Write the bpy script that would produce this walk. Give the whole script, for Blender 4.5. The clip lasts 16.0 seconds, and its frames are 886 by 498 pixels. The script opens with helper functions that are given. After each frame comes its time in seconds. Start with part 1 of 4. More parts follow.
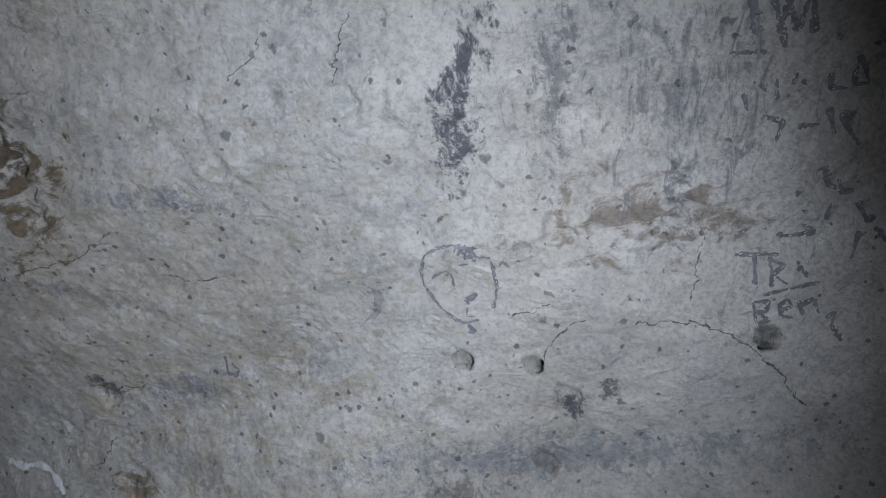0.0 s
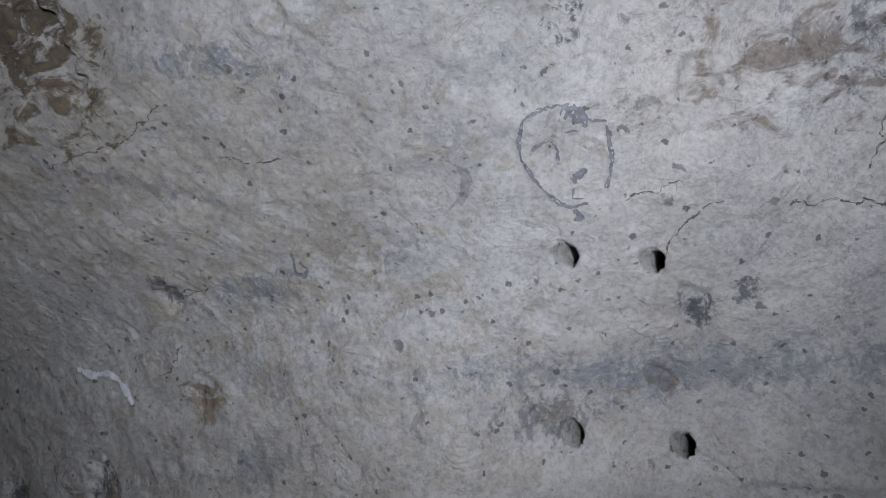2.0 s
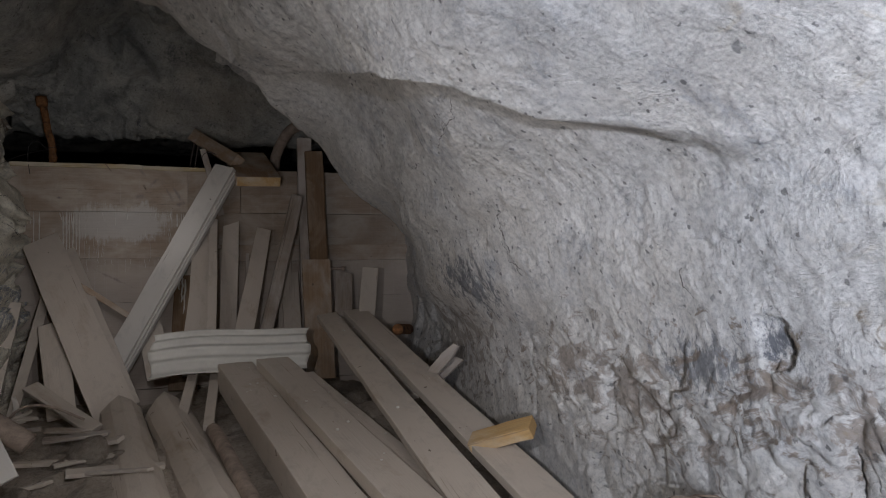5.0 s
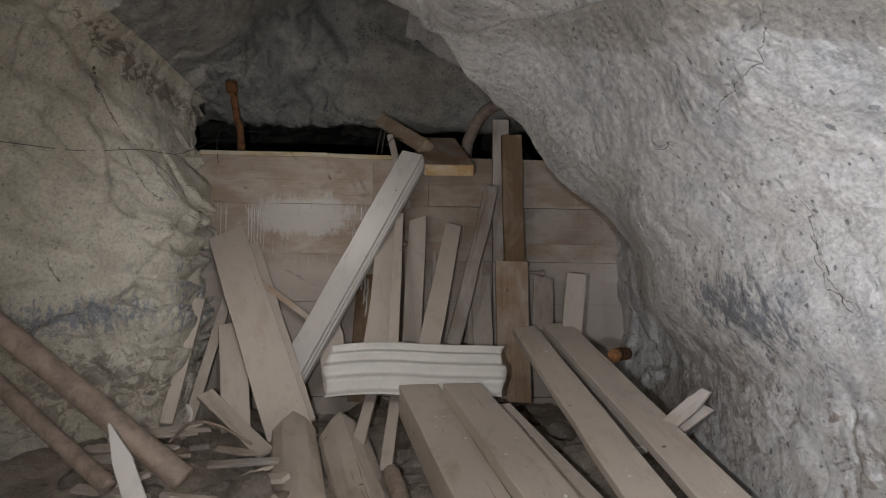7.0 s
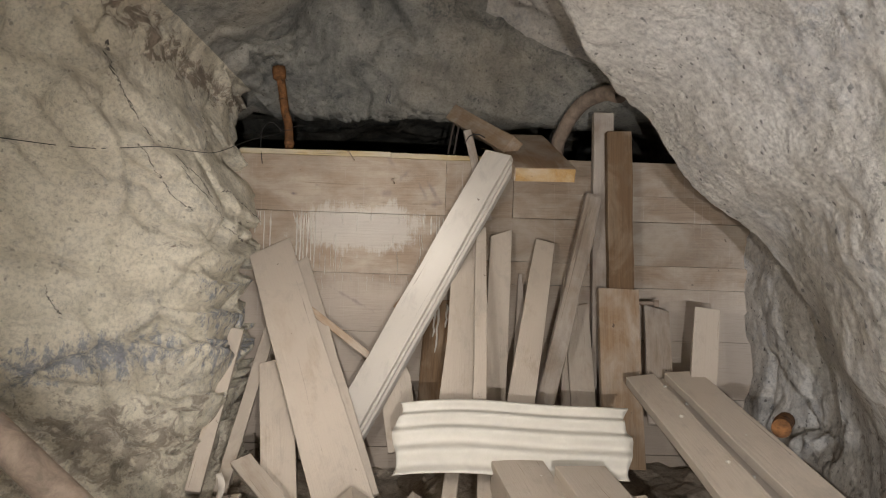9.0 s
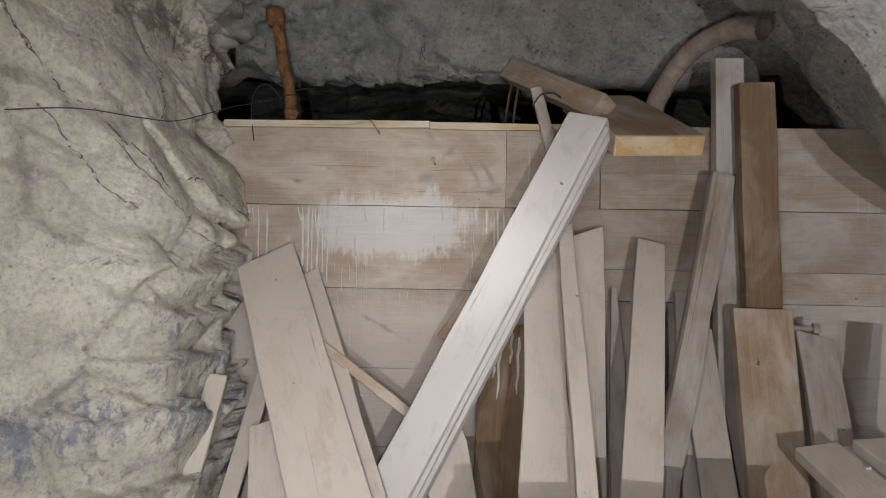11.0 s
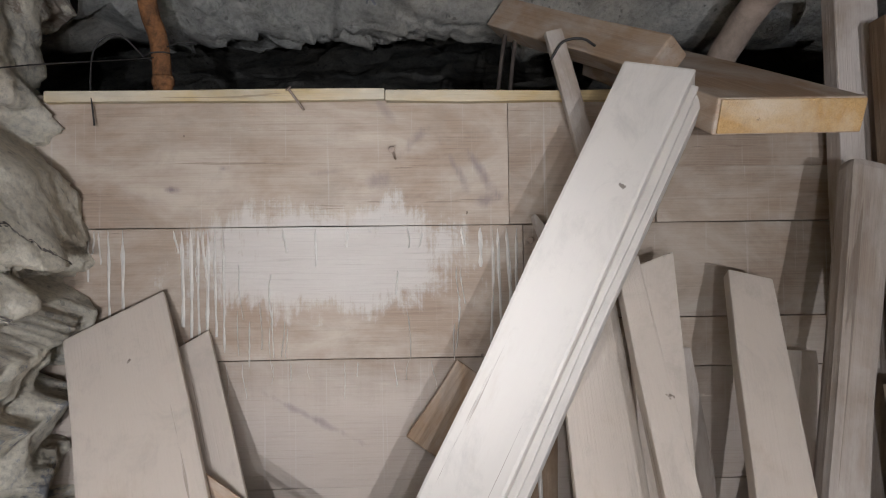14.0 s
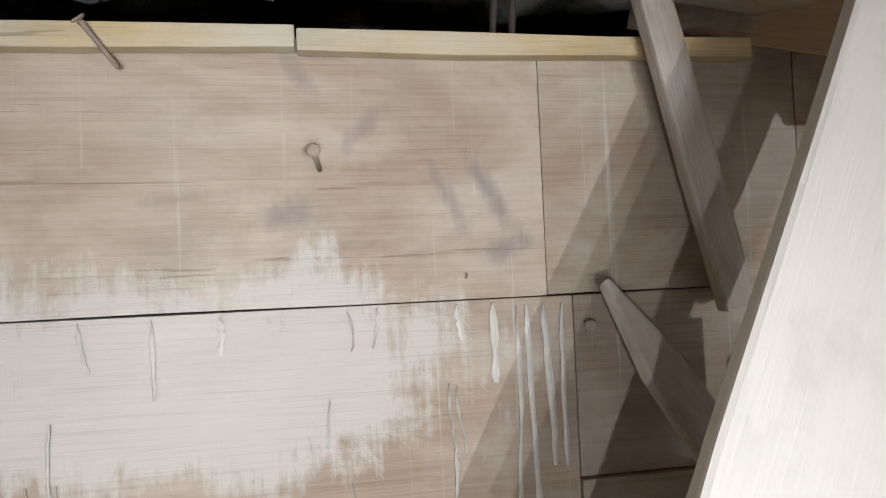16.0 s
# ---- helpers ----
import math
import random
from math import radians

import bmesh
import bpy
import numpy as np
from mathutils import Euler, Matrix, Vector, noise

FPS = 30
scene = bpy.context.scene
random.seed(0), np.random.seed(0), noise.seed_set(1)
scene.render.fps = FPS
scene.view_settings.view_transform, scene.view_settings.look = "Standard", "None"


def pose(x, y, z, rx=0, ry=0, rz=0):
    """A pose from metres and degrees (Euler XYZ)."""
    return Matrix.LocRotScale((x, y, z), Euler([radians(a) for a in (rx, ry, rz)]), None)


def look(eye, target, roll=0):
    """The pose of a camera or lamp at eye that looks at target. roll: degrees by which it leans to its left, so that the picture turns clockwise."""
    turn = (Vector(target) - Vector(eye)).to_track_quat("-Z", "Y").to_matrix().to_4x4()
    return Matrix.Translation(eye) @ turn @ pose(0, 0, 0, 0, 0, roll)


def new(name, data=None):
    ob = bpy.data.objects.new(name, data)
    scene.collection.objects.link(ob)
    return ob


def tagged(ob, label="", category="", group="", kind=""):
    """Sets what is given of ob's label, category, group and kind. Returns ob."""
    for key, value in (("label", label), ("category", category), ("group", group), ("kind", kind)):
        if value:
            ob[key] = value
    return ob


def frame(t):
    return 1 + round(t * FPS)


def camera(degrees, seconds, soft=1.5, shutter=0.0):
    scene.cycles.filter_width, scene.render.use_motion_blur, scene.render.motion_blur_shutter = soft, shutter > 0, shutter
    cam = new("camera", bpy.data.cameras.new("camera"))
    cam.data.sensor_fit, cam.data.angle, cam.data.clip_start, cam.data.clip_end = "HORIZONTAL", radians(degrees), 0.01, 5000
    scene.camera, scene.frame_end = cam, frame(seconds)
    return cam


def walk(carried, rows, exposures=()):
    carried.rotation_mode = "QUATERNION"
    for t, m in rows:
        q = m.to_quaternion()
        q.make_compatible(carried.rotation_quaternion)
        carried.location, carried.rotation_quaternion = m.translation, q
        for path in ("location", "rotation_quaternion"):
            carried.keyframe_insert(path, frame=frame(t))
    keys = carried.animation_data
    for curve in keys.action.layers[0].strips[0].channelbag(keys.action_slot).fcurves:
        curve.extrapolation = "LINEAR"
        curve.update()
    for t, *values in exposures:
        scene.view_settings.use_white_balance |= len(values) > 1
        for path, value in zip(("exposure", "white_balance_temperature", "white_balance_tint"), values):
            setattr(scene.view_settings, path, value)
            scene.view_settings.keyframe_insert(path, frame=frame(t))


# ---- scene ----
cam = camera(67.6, 16.0, soft=1.0)
METRES, EYE, TILT, LEAN, TURN = 5.5, 1.5, 17.50, 7.50, -69.37
ROWS = [
    (0.0, 0.0, 0.0, 0.0, 0.0, 0.0, -0.0),
    (0.5, -0.0012, 0.0122, -0.0065, -0.13, -0.28, 0.14),
    (1.0, -0.0008, 0.0248, -0.0134, 0.11, -0.73, 0.32),
    (1.5, -0.0063, 0.0331, -0.0202, 1.92, -3.0, -0.04),
    (2.0, -0.0104, 0.0423, -0.0244, 5.95, -4.89, 0.53),
    (2.5, -0.0198, 0.0542, -0.0349, 15.05, -7.29, 1.11),
    (3.0, -0.0423, 0.0688, -0.0452, 21.87, -10.44, 1.53),
    (3.5, -0.0824, 0.0921, -0.0453, 26.96, -11.08, 3.91),
    (4.0, -0.1115, 0.1069, -0.0534, 31.77, -10.01, 6.85),
    (4.5, -0.1528, 0.1278, -0.068, 42.58, -12.23, 10.31),
    (5.0, -0.1764, 0.1368, -0.0741, 49.61, -13.95, 10.09),
    (7.5, -0.3237, 0.1928, -0.0898, 66.8, -11.36, 12.0),
    (8.0, -0.3563, 0.1945, -0.0893, 67.51, -11.44, 11.55),
    (8.5, -0.3952, 0.1943, -0.0839, 68.54, -11.25, 11.62),
    (9.0, -0.424, 0.1964, -0.0844, 69.02, -11.02, 11.84),
    (11.5, -0.6228, 0.2322, -0.1048, 70.95, -12.32, 13.25),
    (12.0, -0.6581, 0.2337, -0.1014, 70.51, -13.26, 12.84),
    (12.5, -0.6796, 0.2359, -0.0763, 68.88, -13.75, 13.9),
    (13.0, -0.6858, 0.2434, -0.0808, 67.99, -12.64, 14.51),
    (13.5, -0.7096, 0.254, -0.104, 66.61, -13.1, 14.44),
    (14.0, -0.7333, 0.2729, -0.1114, 66.78, -12.8, 14.08),
    (14.5, -0.7722, 0.2776, -0.1207, 67.75, -12.97, 13.37),
    (15.0, -0.8204, 0.2902, -0.12, 64.25, -13.71, 14.45),
    (15.5, -0.8441, 0.298, -0.1177, 59.0, -15.01, 14.08),
    (16.0, -0.8618, 0.3117, -0.1197, 58.87, -13.8, 13.77),
]
walk(cam, [(t, pose(0, 0, EYE, TILT, LEAN, TURN) @ pose(METRES * x, METRES * y, METRES * z, 90 + pitch, roll, yaw)) for t, x, y, z, yaw, pitch, roll in ROWS],
     [(0, -0.92, 5900, 11), (1, -0.92, 5900, 12), (2, -0.85, 6000, 15), (3, -0.08, 6200, 16), (4, 0.7, 6050, 15), (4.5, 1.12, 6000, 15), (5, 1.75, 5880, 15), (7.5, 2.95, 6000, 13), (8.5, 3.6, 6350, 12), (9.0, 3.85, 6500, 13), (11.5, 3.95, 5700, 13), (12.2, 4.4, 6350, 12), (12.5, 4.25, 6050, 13),
      (13.0, 3.94, 5350, 15), (13.5, 4.15, 5300, 16), (14.0, 4.1, 5700, 14), (14.5, 4.2, 5500, 11), (15.0, 4.2, 5700, 11), (15.5, 4.45, 6150, 13), (16, 4.45, 5700, 10)])

# ---- light: the glare of a carried lamp, standing at places along the walk ----
def spot(name, eye, target, watts, degrees, blend, colour):
    data = bpy.data.lights.new(name, "SPOT")
    data.energy, data.spot_size, data.spot_blend = watts, radians(degrees), blend
    data.color, data.shadow_soft_size = colour, 0.004
    ob = new(name, data)
    ob.matrix_world = look(eye, target)
    return tagged(ob, kind="structure")


COOL, WARM = (0.88, 0.93, 1.0), (1.0, 0.97, 0.92)
spot("lamp_start", (0.035, -0.042, 1.435), (1.673, 1.02, 2.097), 168, 100, 1.0, COOL)
spot("lamp_second", (0.319, -0.016, 1.38), (2.305, 0.364, 1.783), 35, 70, 1.0, COOL)
spot("lamp_turn", (0.439, 0.784, 1.414), (2.043, 2.05, 1.687), 12.5, 100, 1.0, COOL)
spot("lamp_middle", (0.36, 2.079, 1.50), (1.0, 4.055, 1.36), 9.2, 130, 1.0, WARM)
spot("lamp_near", (0.02, 3.74, 1.70), (-0.50, 5.674, 1.66), 2.1, 84, 1.0, WARM)
spot("lamp_wide", (0.159, 3.691, 1.724), (0.595, 5.706, 1.747), 1.56, 130, 1.0, WARM)
spot("lamp_end", (0.045, 4.808, 1.86), (0.234, 6.802, 1.9), 0.55, 70, 1.0, WARM)
world = bpy.data.worlds.new("world")
world.use_nodes = True
world.node_tree.nodes["Background"].inputs[0].default_value = (0.5, 0.48, 0.45, 1)
world.node_tree.nodes["Background"].inputs[1].default_value = 0.0006
scene.world = world


# ---- node helpers ----
def material(name):
    mat = bpy.data.materials.new(name)
    mat.use_nodes = True
    return mat, mat.node_tree.nodes, mat.node_tree.links, mat.node_tree.nodes["Principled BSDF"]


def ramp(nodes, links, fac, stops):
    node = nodes.new("ShaderNodeValToRGB")
    el = node.color_ramp.elements
    while len(el) < len(stops):
        el.new(0.5)
    for e, (p, c) in zip(el, stops):
        e.position, e.color = p, ((*c, 1) if isinstance(c, tuple) else (c, c, c, 1))
    links.new(fac, node.inputs[0])
    return node.outputs[0]


def mix(nodes, links, fac, a, b, kind="MIX"):
    node = nodes.new("ShaderNodeMix")
    node.data_type, node.blend_type = "RGBA", kind
    for socket, v in ((node.inputs[0], fac), (node.inputs[6], a), (node.inputs[7], b)):
        if isinstance(v, bpy.types.NodeSocket):
            links.new(v, socket)
        else:
            socket.default_value = v if isinstance(v, float) else (*v, 1)
    return node.outputs[2]


def maths(nodes, links, kind, a, b=0.0, clamp=False):
    node = nodes.new("ShaderNodeMath")
    node.operation, node.use_clamp = kind, clamp
    for socket, v in ((node.inputs[0], a), (node.inputs[1], b)):
        if isinstance(v, bpy.types.NodeSocket):
            links.new(v, socket)
        else:
            socket.default_value = v
    return node.outputs[0]


def noisy(nodes, links, vec, scale, detail=6.0, rough=0.6, warp=0.0):
    node = nodes.new("ShaderNodeTexNoise")
    node.inputs["Scale"].default_value, node.inputs["Detail"].default_value = scale, detail
    node.inputs["Roughness"].default_value, node.inputs["Distortion"].default_value = rough, warp
    links.new(vec, node.inputs["Vector"])
    return node.outputs[0]


def mapping(nodes, links, vec, scale=(1, 1, 1), rot=(0, 0, 0), loc=(0, 0, 0)):
    node = nodes.new("ShaderNodeMapping")
    node.inputs["Scale"].default_value, node.inputs["Rotation"].default_value = scale, rot
    node.inputs["Location"].default_value = loc
    links.new(vec, node.inputs["Vector"])
    return node.outputs[0]


def bumped(nodes, links, height, strength, distance, bsdf, under=None):
    node = nodes.new("ShaderNodeBump")
    node.inputs["Strength"].default_value, node.inputs["Distance"].default_value = strength, distance
    links.new(height, node.inputs["Height"])
    if under is not None:
        links.new(under, node.inputs["Normal"])
    if bsdf is not None:
        links.new(node.outputs[0], bsdf.inputs["Normal"])
    return node.outputs[0]


# ---- materials ----
# soot, damp and brown earth on the long wall, with some painted light and shade: y, z, half length, half width, tilt,
# strength, colour
BLUE, SOOT_AND_SHADE, EARTH_AND_SHADE, LAMP_YELLOW, BROWN = (0.27, 0.29, 0.33), (0.12, 0.125, 0.14), (0.27, 0.21, 0.16), (0.46, 0.37, 0.22), (0.16, 0.125, 0.09)
SMEARS = [
    (0.27, 2.10, 0.15, 0.035, -52, 0.95, SOOT_AND_SHADE), (0.10, 2.08, 0.12, 0.03, -60, 0.6, SOOT_AND_SHADE), (0.02, 1.89, 0.16, 0.05, 12, 0.75, EARTH_AND_SHADE),
    (-0.06, 1.91, 0.03, 0.07, 10, 0.7, SOOT_AND_SHADE), (0.95, 2.09, 0.20, 0.02, 12, 0.7, BLUE), (1.30, 1.98, 0.24, 0.018, 20, 0.6, BLUE),
    (1.20, 1.76, 0.13, 0.035, 10, 0.75, BLUE), (1.25, 1.56, 0.10, 0.05, 5, 0.5, BLUE), (1.31, 1.36, 0.14, 0.07, 0, 0.6, BLUE),
    # several of these lie in chipped hollows and paint the shade inside them
    (1.36, 2.20, 0.13, 0.13, 0, 1.0, BROWN), (1.25, 2.28, 0.10, 0.10, 0, 1.0, BROWN), (1.90, 1.31, 0.05, 0.09, 10, 0.95, SOOT_AND_SHADE), (1.47, 1.54, 0.06, 0.05, 20, 0.85, EARTH_AND_SHADE), (2.33, 1.33, 0.05, 0.05, 0, 0.85, SOOT_AND_SHADE), (1.455, 1.795, 0.045, 0.025, 25, 0.85, SOOT_AND_SHADE),
    (0.27, 1.58, 0.04, 0.03, 0, 0.9, SOOT_AND_SHADE), (0.38, 1.44, 0.05, 0.025, 0, 0.8, EARTH_AND_SHADE), (1.62, 1.71, 0.02, 0.02, 0, 0.7, EARTH_AND_SHADE), (0.62, 1.40, 0.10, 0.05, 0, 0.6, SOOT_AND_SHADE), (1.75, 1.22, 0.12, 0.07, 0, 0.8, EARTH_AND_SHADE), (0.18, 1.60, 0.03, 0.02, 0, 0.8, SOOT_AND_SHADE), (2.55, 1.25, 0.2, 0.08, 0, 0.7, SOOT_AND_SHADE), (1.93, 2.16, 0.07, 0.12, 15, 0.95, BLUE), (2.75, 2.30, 0.18, 0.05, 10, 0.6, BLUE),
    (2.05, 1.18, 0.50, 0.11, 4, 0.75, EARTH_AND_SHADE), (3.75, 1.47, 0.26, 0.12, 8, 0.75, SOOT_AND_SHADE), (2.9, 1.15, 0.5, 0.16, 0, 0.7, EARTH_AND_SHADE),
    # the wide yellow pair puts the lamp's warm rim light into the colour
    (0.35, 1.47, 0.55, 0.05, 4, 0.6, BLUE), (1.15, 1.40, 0.7, 0.40, 0, 0.22, LAMP_YELLOW), (1.15, 1.95, 0.5, 0.35, 0, 0.25, LAMP_YELLOW), (4.3, 1.2, 0.5, 0.2, 0, 0.6, EARTH_AND_SHADE)]


# brown and bluish patches on the buttress; the smallest paints a hole's shade
SMEARS_LEFT = [(-0.76, 2.50, 0.10, 0.06, -30, 0.85, EARTH_AND_SHADE, "x"), (-0.92, 1.36, 0.28, 0.07, 8, 0.8, BLUE, "x"), (-0.70, 1.76, 0.04, 0.018, -8, 0.95, EARTH_AND_SHADE, "x"),
               (-0.56, 1.45, 0.05, 0.22, 0, 0.8, BLUE, "x"), (-0.85, 1.05, 0.4, 0.16, 0, 0.6, EARTH_AND_SHADE, "x"), (-0.55, 2.40, 0.10, 0.12, 0, 0.6, BLUE, "x")]


def speckle(n, l, co, scale, share, lo, hi):
    """Sparse ragged specks of many sizes, 1 inside."""
    warp = n.new("ShaderNodeTexNoise")
    warp.inputs["Scale"].default_value, warp.inputs["Detail"].default_value = scale * 1.6, 4
    l.new(co, warp.inputs["Vector"])
    add = n.new("ShaderNodeVectorMath")
    add.operation = "MULTIPLY_ADD"
    l.new(warp.outputs["Color"], add.inputs[0])
    add.inputs[1].default_value = (1.1 / scale,) * 3
    l.new(co, add.inputs[2])
    cells = n.new("ShaderNodeTexVoronoi")
    cells.inputs["Scale"].default_value = scale
    l.new(add.outputs[0], cells.inputs["Vector"])
    pick = n.new("ShaderNodeSeparateColor")
    l.new(cells.outputs["Color"], pick.inputs[0])
    grow = maths(n, l, "MULTIPLY", maths(n, l, "SUBTRACT", pick.outputs[0], 1.0 - share), 1.0 / share)
    return ramp(n, l, maths(n, l, "SUBTRACT", maths(n, l, "MULTIPLY", grow, hi), cells.outputs["Distance"]), [(0.0, 0.0), (lo, 1.0)])


def rock_material(name, pale, mid, dark, blotch, stain, fleck, smears=(), streaks=None):
    mat, n, l, b = material(name)
    co = n.new("ShaderNodeTexCoord").outputs["Object"]
    base = mix(n, l, ramp(n, l, noisy(n, l, co, 3.4, 10, 0.7, 0.5), [(0.38, 0.0), (0.62, 1.0)]), mid, pale)
    warm = ramp(n, l, noisy(n, l, mapping(n, l, co, loc=(3, 1, 7)), 1.1, 5), [(0.45, 0.0), (0.7, 1.0)])
    base = mix(n, l, maths(n, l, "MULTIPLY", warm, blotch), base, (0.52, 0.44, 0.33))
    # flakes of limewash: terraces with crisp, wandering rims, their shade put into the colour
    sheet = noisy(n, l, mapping(n, l, co, (1, 1, 1.25), rot=(0.55, 0, 0)), 4.2, 9, 0.62, 0.9)
    steps = maths(n, l, "MULTIPLY", sheet, 15.0)
    saw = maths(n, l, "FRACT", steps)
    rim_shade = ramp(n, l, saw, [(0.0, 1.0), (0.07, 0.5), (0.13, 0.0)])
    broken = ramp(n, l, noisy(n, l, mapping(n, l, co, loc=(1, 6, 3)), 7, 7, 0.7, 0.4), [(0.46, 0.0), (0.60, 1.0)])
    rim_shade = maths(n, l, "MULTIPLY", rim_shade, broken)
    base = mix(n, l, maths(n, l, "MULTIPLY", rim_shade, 0.62 * fleck), base, tuple(c * 0.45 for c in mid))
    # worn-through places where the bare stone shows
    bare = ramp(n, l, noisy(n, l, mapping(n, l, co, loc=(5, 2, 1)), 11, 11, 0.74, 0.5), [(0.60, 0.0), (0.64, 1.0)])
    base = mix(n, l, maths(n, l, "MULTIPLY", bare, 0.40), base, tuple(c * 0.55 for c in mid))
    # blue-grey soot and damp: mottled clusters
    where = ramp(n, l, noisy(n, l, mapping(n, l, co, (1, 1, 1.4), loc=(9, 4, 2)), 3.6, 6, 0.62, 0.4), [(0.50, 0.0), (0.66, 1.0)])
    mottle = ramp(n, l, noisy(n, l, mapping(n, l, co, loc=(4, 4, 8)), 34, 9, 0.72, 0.6), [(0.47, 0.0), (0.58, 1.0)])
    damp = maths(n, l, "MULTIPLY", where, maths(n, l, "ADD", maths(n, l, "MULTIPLY", mottle, 0.75), 0.25))
    base = mix(n, l, maths(n, l, "MULTIPLY", damp, stain), base, dark)
    hatch = noisy(n, l, mapping(n, l, co, (1, 1, 0.5), rot=(0.6, 0, 0)), 30, 11, 0.8, 0.3)
    clump = noisy(n, l, mapping(n, l, co, (1, 0.8, 1.2)), 15, 11, 0.68, 0.7)
    for y, z, hu, hv, tilt, strength, colour, *plane in smears:
        node = n.new("ShaderNodeMapping")
        node.vector_type = "TEXTURE"
        node.inputs["Location"].default_value, node.inputs["Rotation"].default_value = ((y, 1, z), (0, radians(-tilt), 0)) if plane else ((1, y, z), (radians(tilt), 0, 0))
        node.inputs["Scale"].default_value = (hu, 100, hv) if plane else (100, hu, hv)
        l.new(co, node.inputs["Vector"])
        far = n.new("ShaderNodeVectorMath")
        far.operation = "LENGTH"
        l.new(node.outputs[0], far.inputs[0])
        mask = maths(n, l, "SUBTRACT", maths(n, l, "MULTIPLY", clump if colour in (EARTH_AND_SHADE, BROWN, LAMP_YELLOW) else hatch, 7.5), maths(n, l, "ADD", maths(n, l, "MULTIPLY", far.outputs["Value"], 0.9), 2.9))
        mask = ramp(n, l, mask, [(0.0, 0.0), (0.6, strength)])
        base = mix(n, l, mask, base, colour)
    if streaks:
        y, z, hu, hv = streaks
        turned = mapping(n, l, co, rot=(-0.464, 0, 0))
        rain = noisy(n, l, mapping(n, l, turned, (1, 30, 12)), 1.3, 10, 0.72, 0.8)
        node = n.new("ShaderNodeMapping")
        node.vector_type = "TEXTURE"
        node.inputs["Location"].default_value, node.inputs["Scale"].default_value = (1, y, z), (100, hu, hv)
        l.new(co, node.inputs["Vector"])
        far = n.new("ShaderNodeVectorMath")
        far.operation = "LENGTH"
        l.new(node.outputs[0], far.inputs[0])
        keep = maths(n, l, "SUBTRACT", maths(n, l, "MULTIPLY", rain, 9.0), maths(n, l, "ADD", far.outputs["Value"], 4.55))
        base = mix(n, l, ramp(n, l, keep, [(0.0, 0.0), (0.6, 0.62)]), base, (0.22, 0.225, 0.24))
    # dark pits, large and small, and grey chips
    pits = speckle(n, l, co, 28, 0.10, 0.10, 0.38)
    dots = speckle(n, l, mapping(n, l, co, loc=(7, 3, 5)), 62, 0.13, 0.12, 0.5)
    base = mix(n, l, maths(n, l, "MULTIPLY", pits, fleck * 0.75), base, (0.13, 0.125, 0.12))
    base = mix(n, l, maths(n, l, "MULTIPLY", dots, fleck * 0.85), base, (0.12, 0.11, 0.10))
    chips = ramp(n, l, noisy(n, l, mapping(n, l, co, (1, 1, 0.8), rot=(0.5, 0, 0), loc=(2, 8, 3)), 10, 7, 0.68, 0.8), [(0.635, 0.0), (0.655, 1.0)])
    base = mix(n, l, maths(n, l, "MULTIPLY", chips, fleck * 0.55), base, (0.24, 0.225, 0.21))
    fine = ramp(n, l, noisy(n, l, co, 70, 9, 0.78), [(0.36, 0.68), (0.54, 1.0)])
    base = mix(n, l, 1.0, base, fine, "MULTIPLY")
    l.new(base, b.inputs["Base Color"])
    b.inputs["Roughness"].default_value = 0.88
    b.inputs["Specular IOR Level"].default_value = 0.25
    h1 = bumped(n, l, noisy(n, l, mapping(n, l, co, (1, 1, 1.3), rot=(0.5, 0, 0)), 10, 12, 0.70, 0.7), 0.75, 0.045, None)
    h2 = bumped(n, l, maths(n, l, "MULTIPLY", saw, broken), -0.9, 0.016, None, h1)
    h3 = bumped(n, l, maths(n, l, "ADD", maths(n, l, "ADD", pits, chips), dots), -0.9, 0.010, None, h2)
    bumped(n, l, noisy(n, l, co, 85, 8, 0.8), 0.7, 0.009, b, h3)
    return mat


ROCK = rock_material("limewashed_rock", (0.76, 0.725, 0.67), (0.65, 0.615, 0.56), (0.30, 0.31, 0.33), 0.45, 0.55, 0.85, SMEARS, (-0.12, 2.02, 0.42, 0.36))
ROCK_LEFT = rock_material("bare_rock", (0.80, 0.74, 0.60), (0.66, 0.60, 0.47), (0.28, 0.28, 0.27), 0.40, 0.55, 0.5, SMEARS_LEFT)
# grey roof rock; behind the bulkhead its dark tones stand in for shade
ROCK_ROOF_AND_SHADE = rock_material("roof_rock_and_shade", (0.52, 0.50, 0.44), (0.26, 0.26, 0.24), (0.13, 0.14, 0.14), 0.5, 0.8, 0.8)
RUBBLE = rock_material("dusty_rubble", (0.48, 0.41, 0.33), (0.34, 0.28, 0.22), (0.14, 0.12, 0.10), 0.3, 0.5, 0.6)


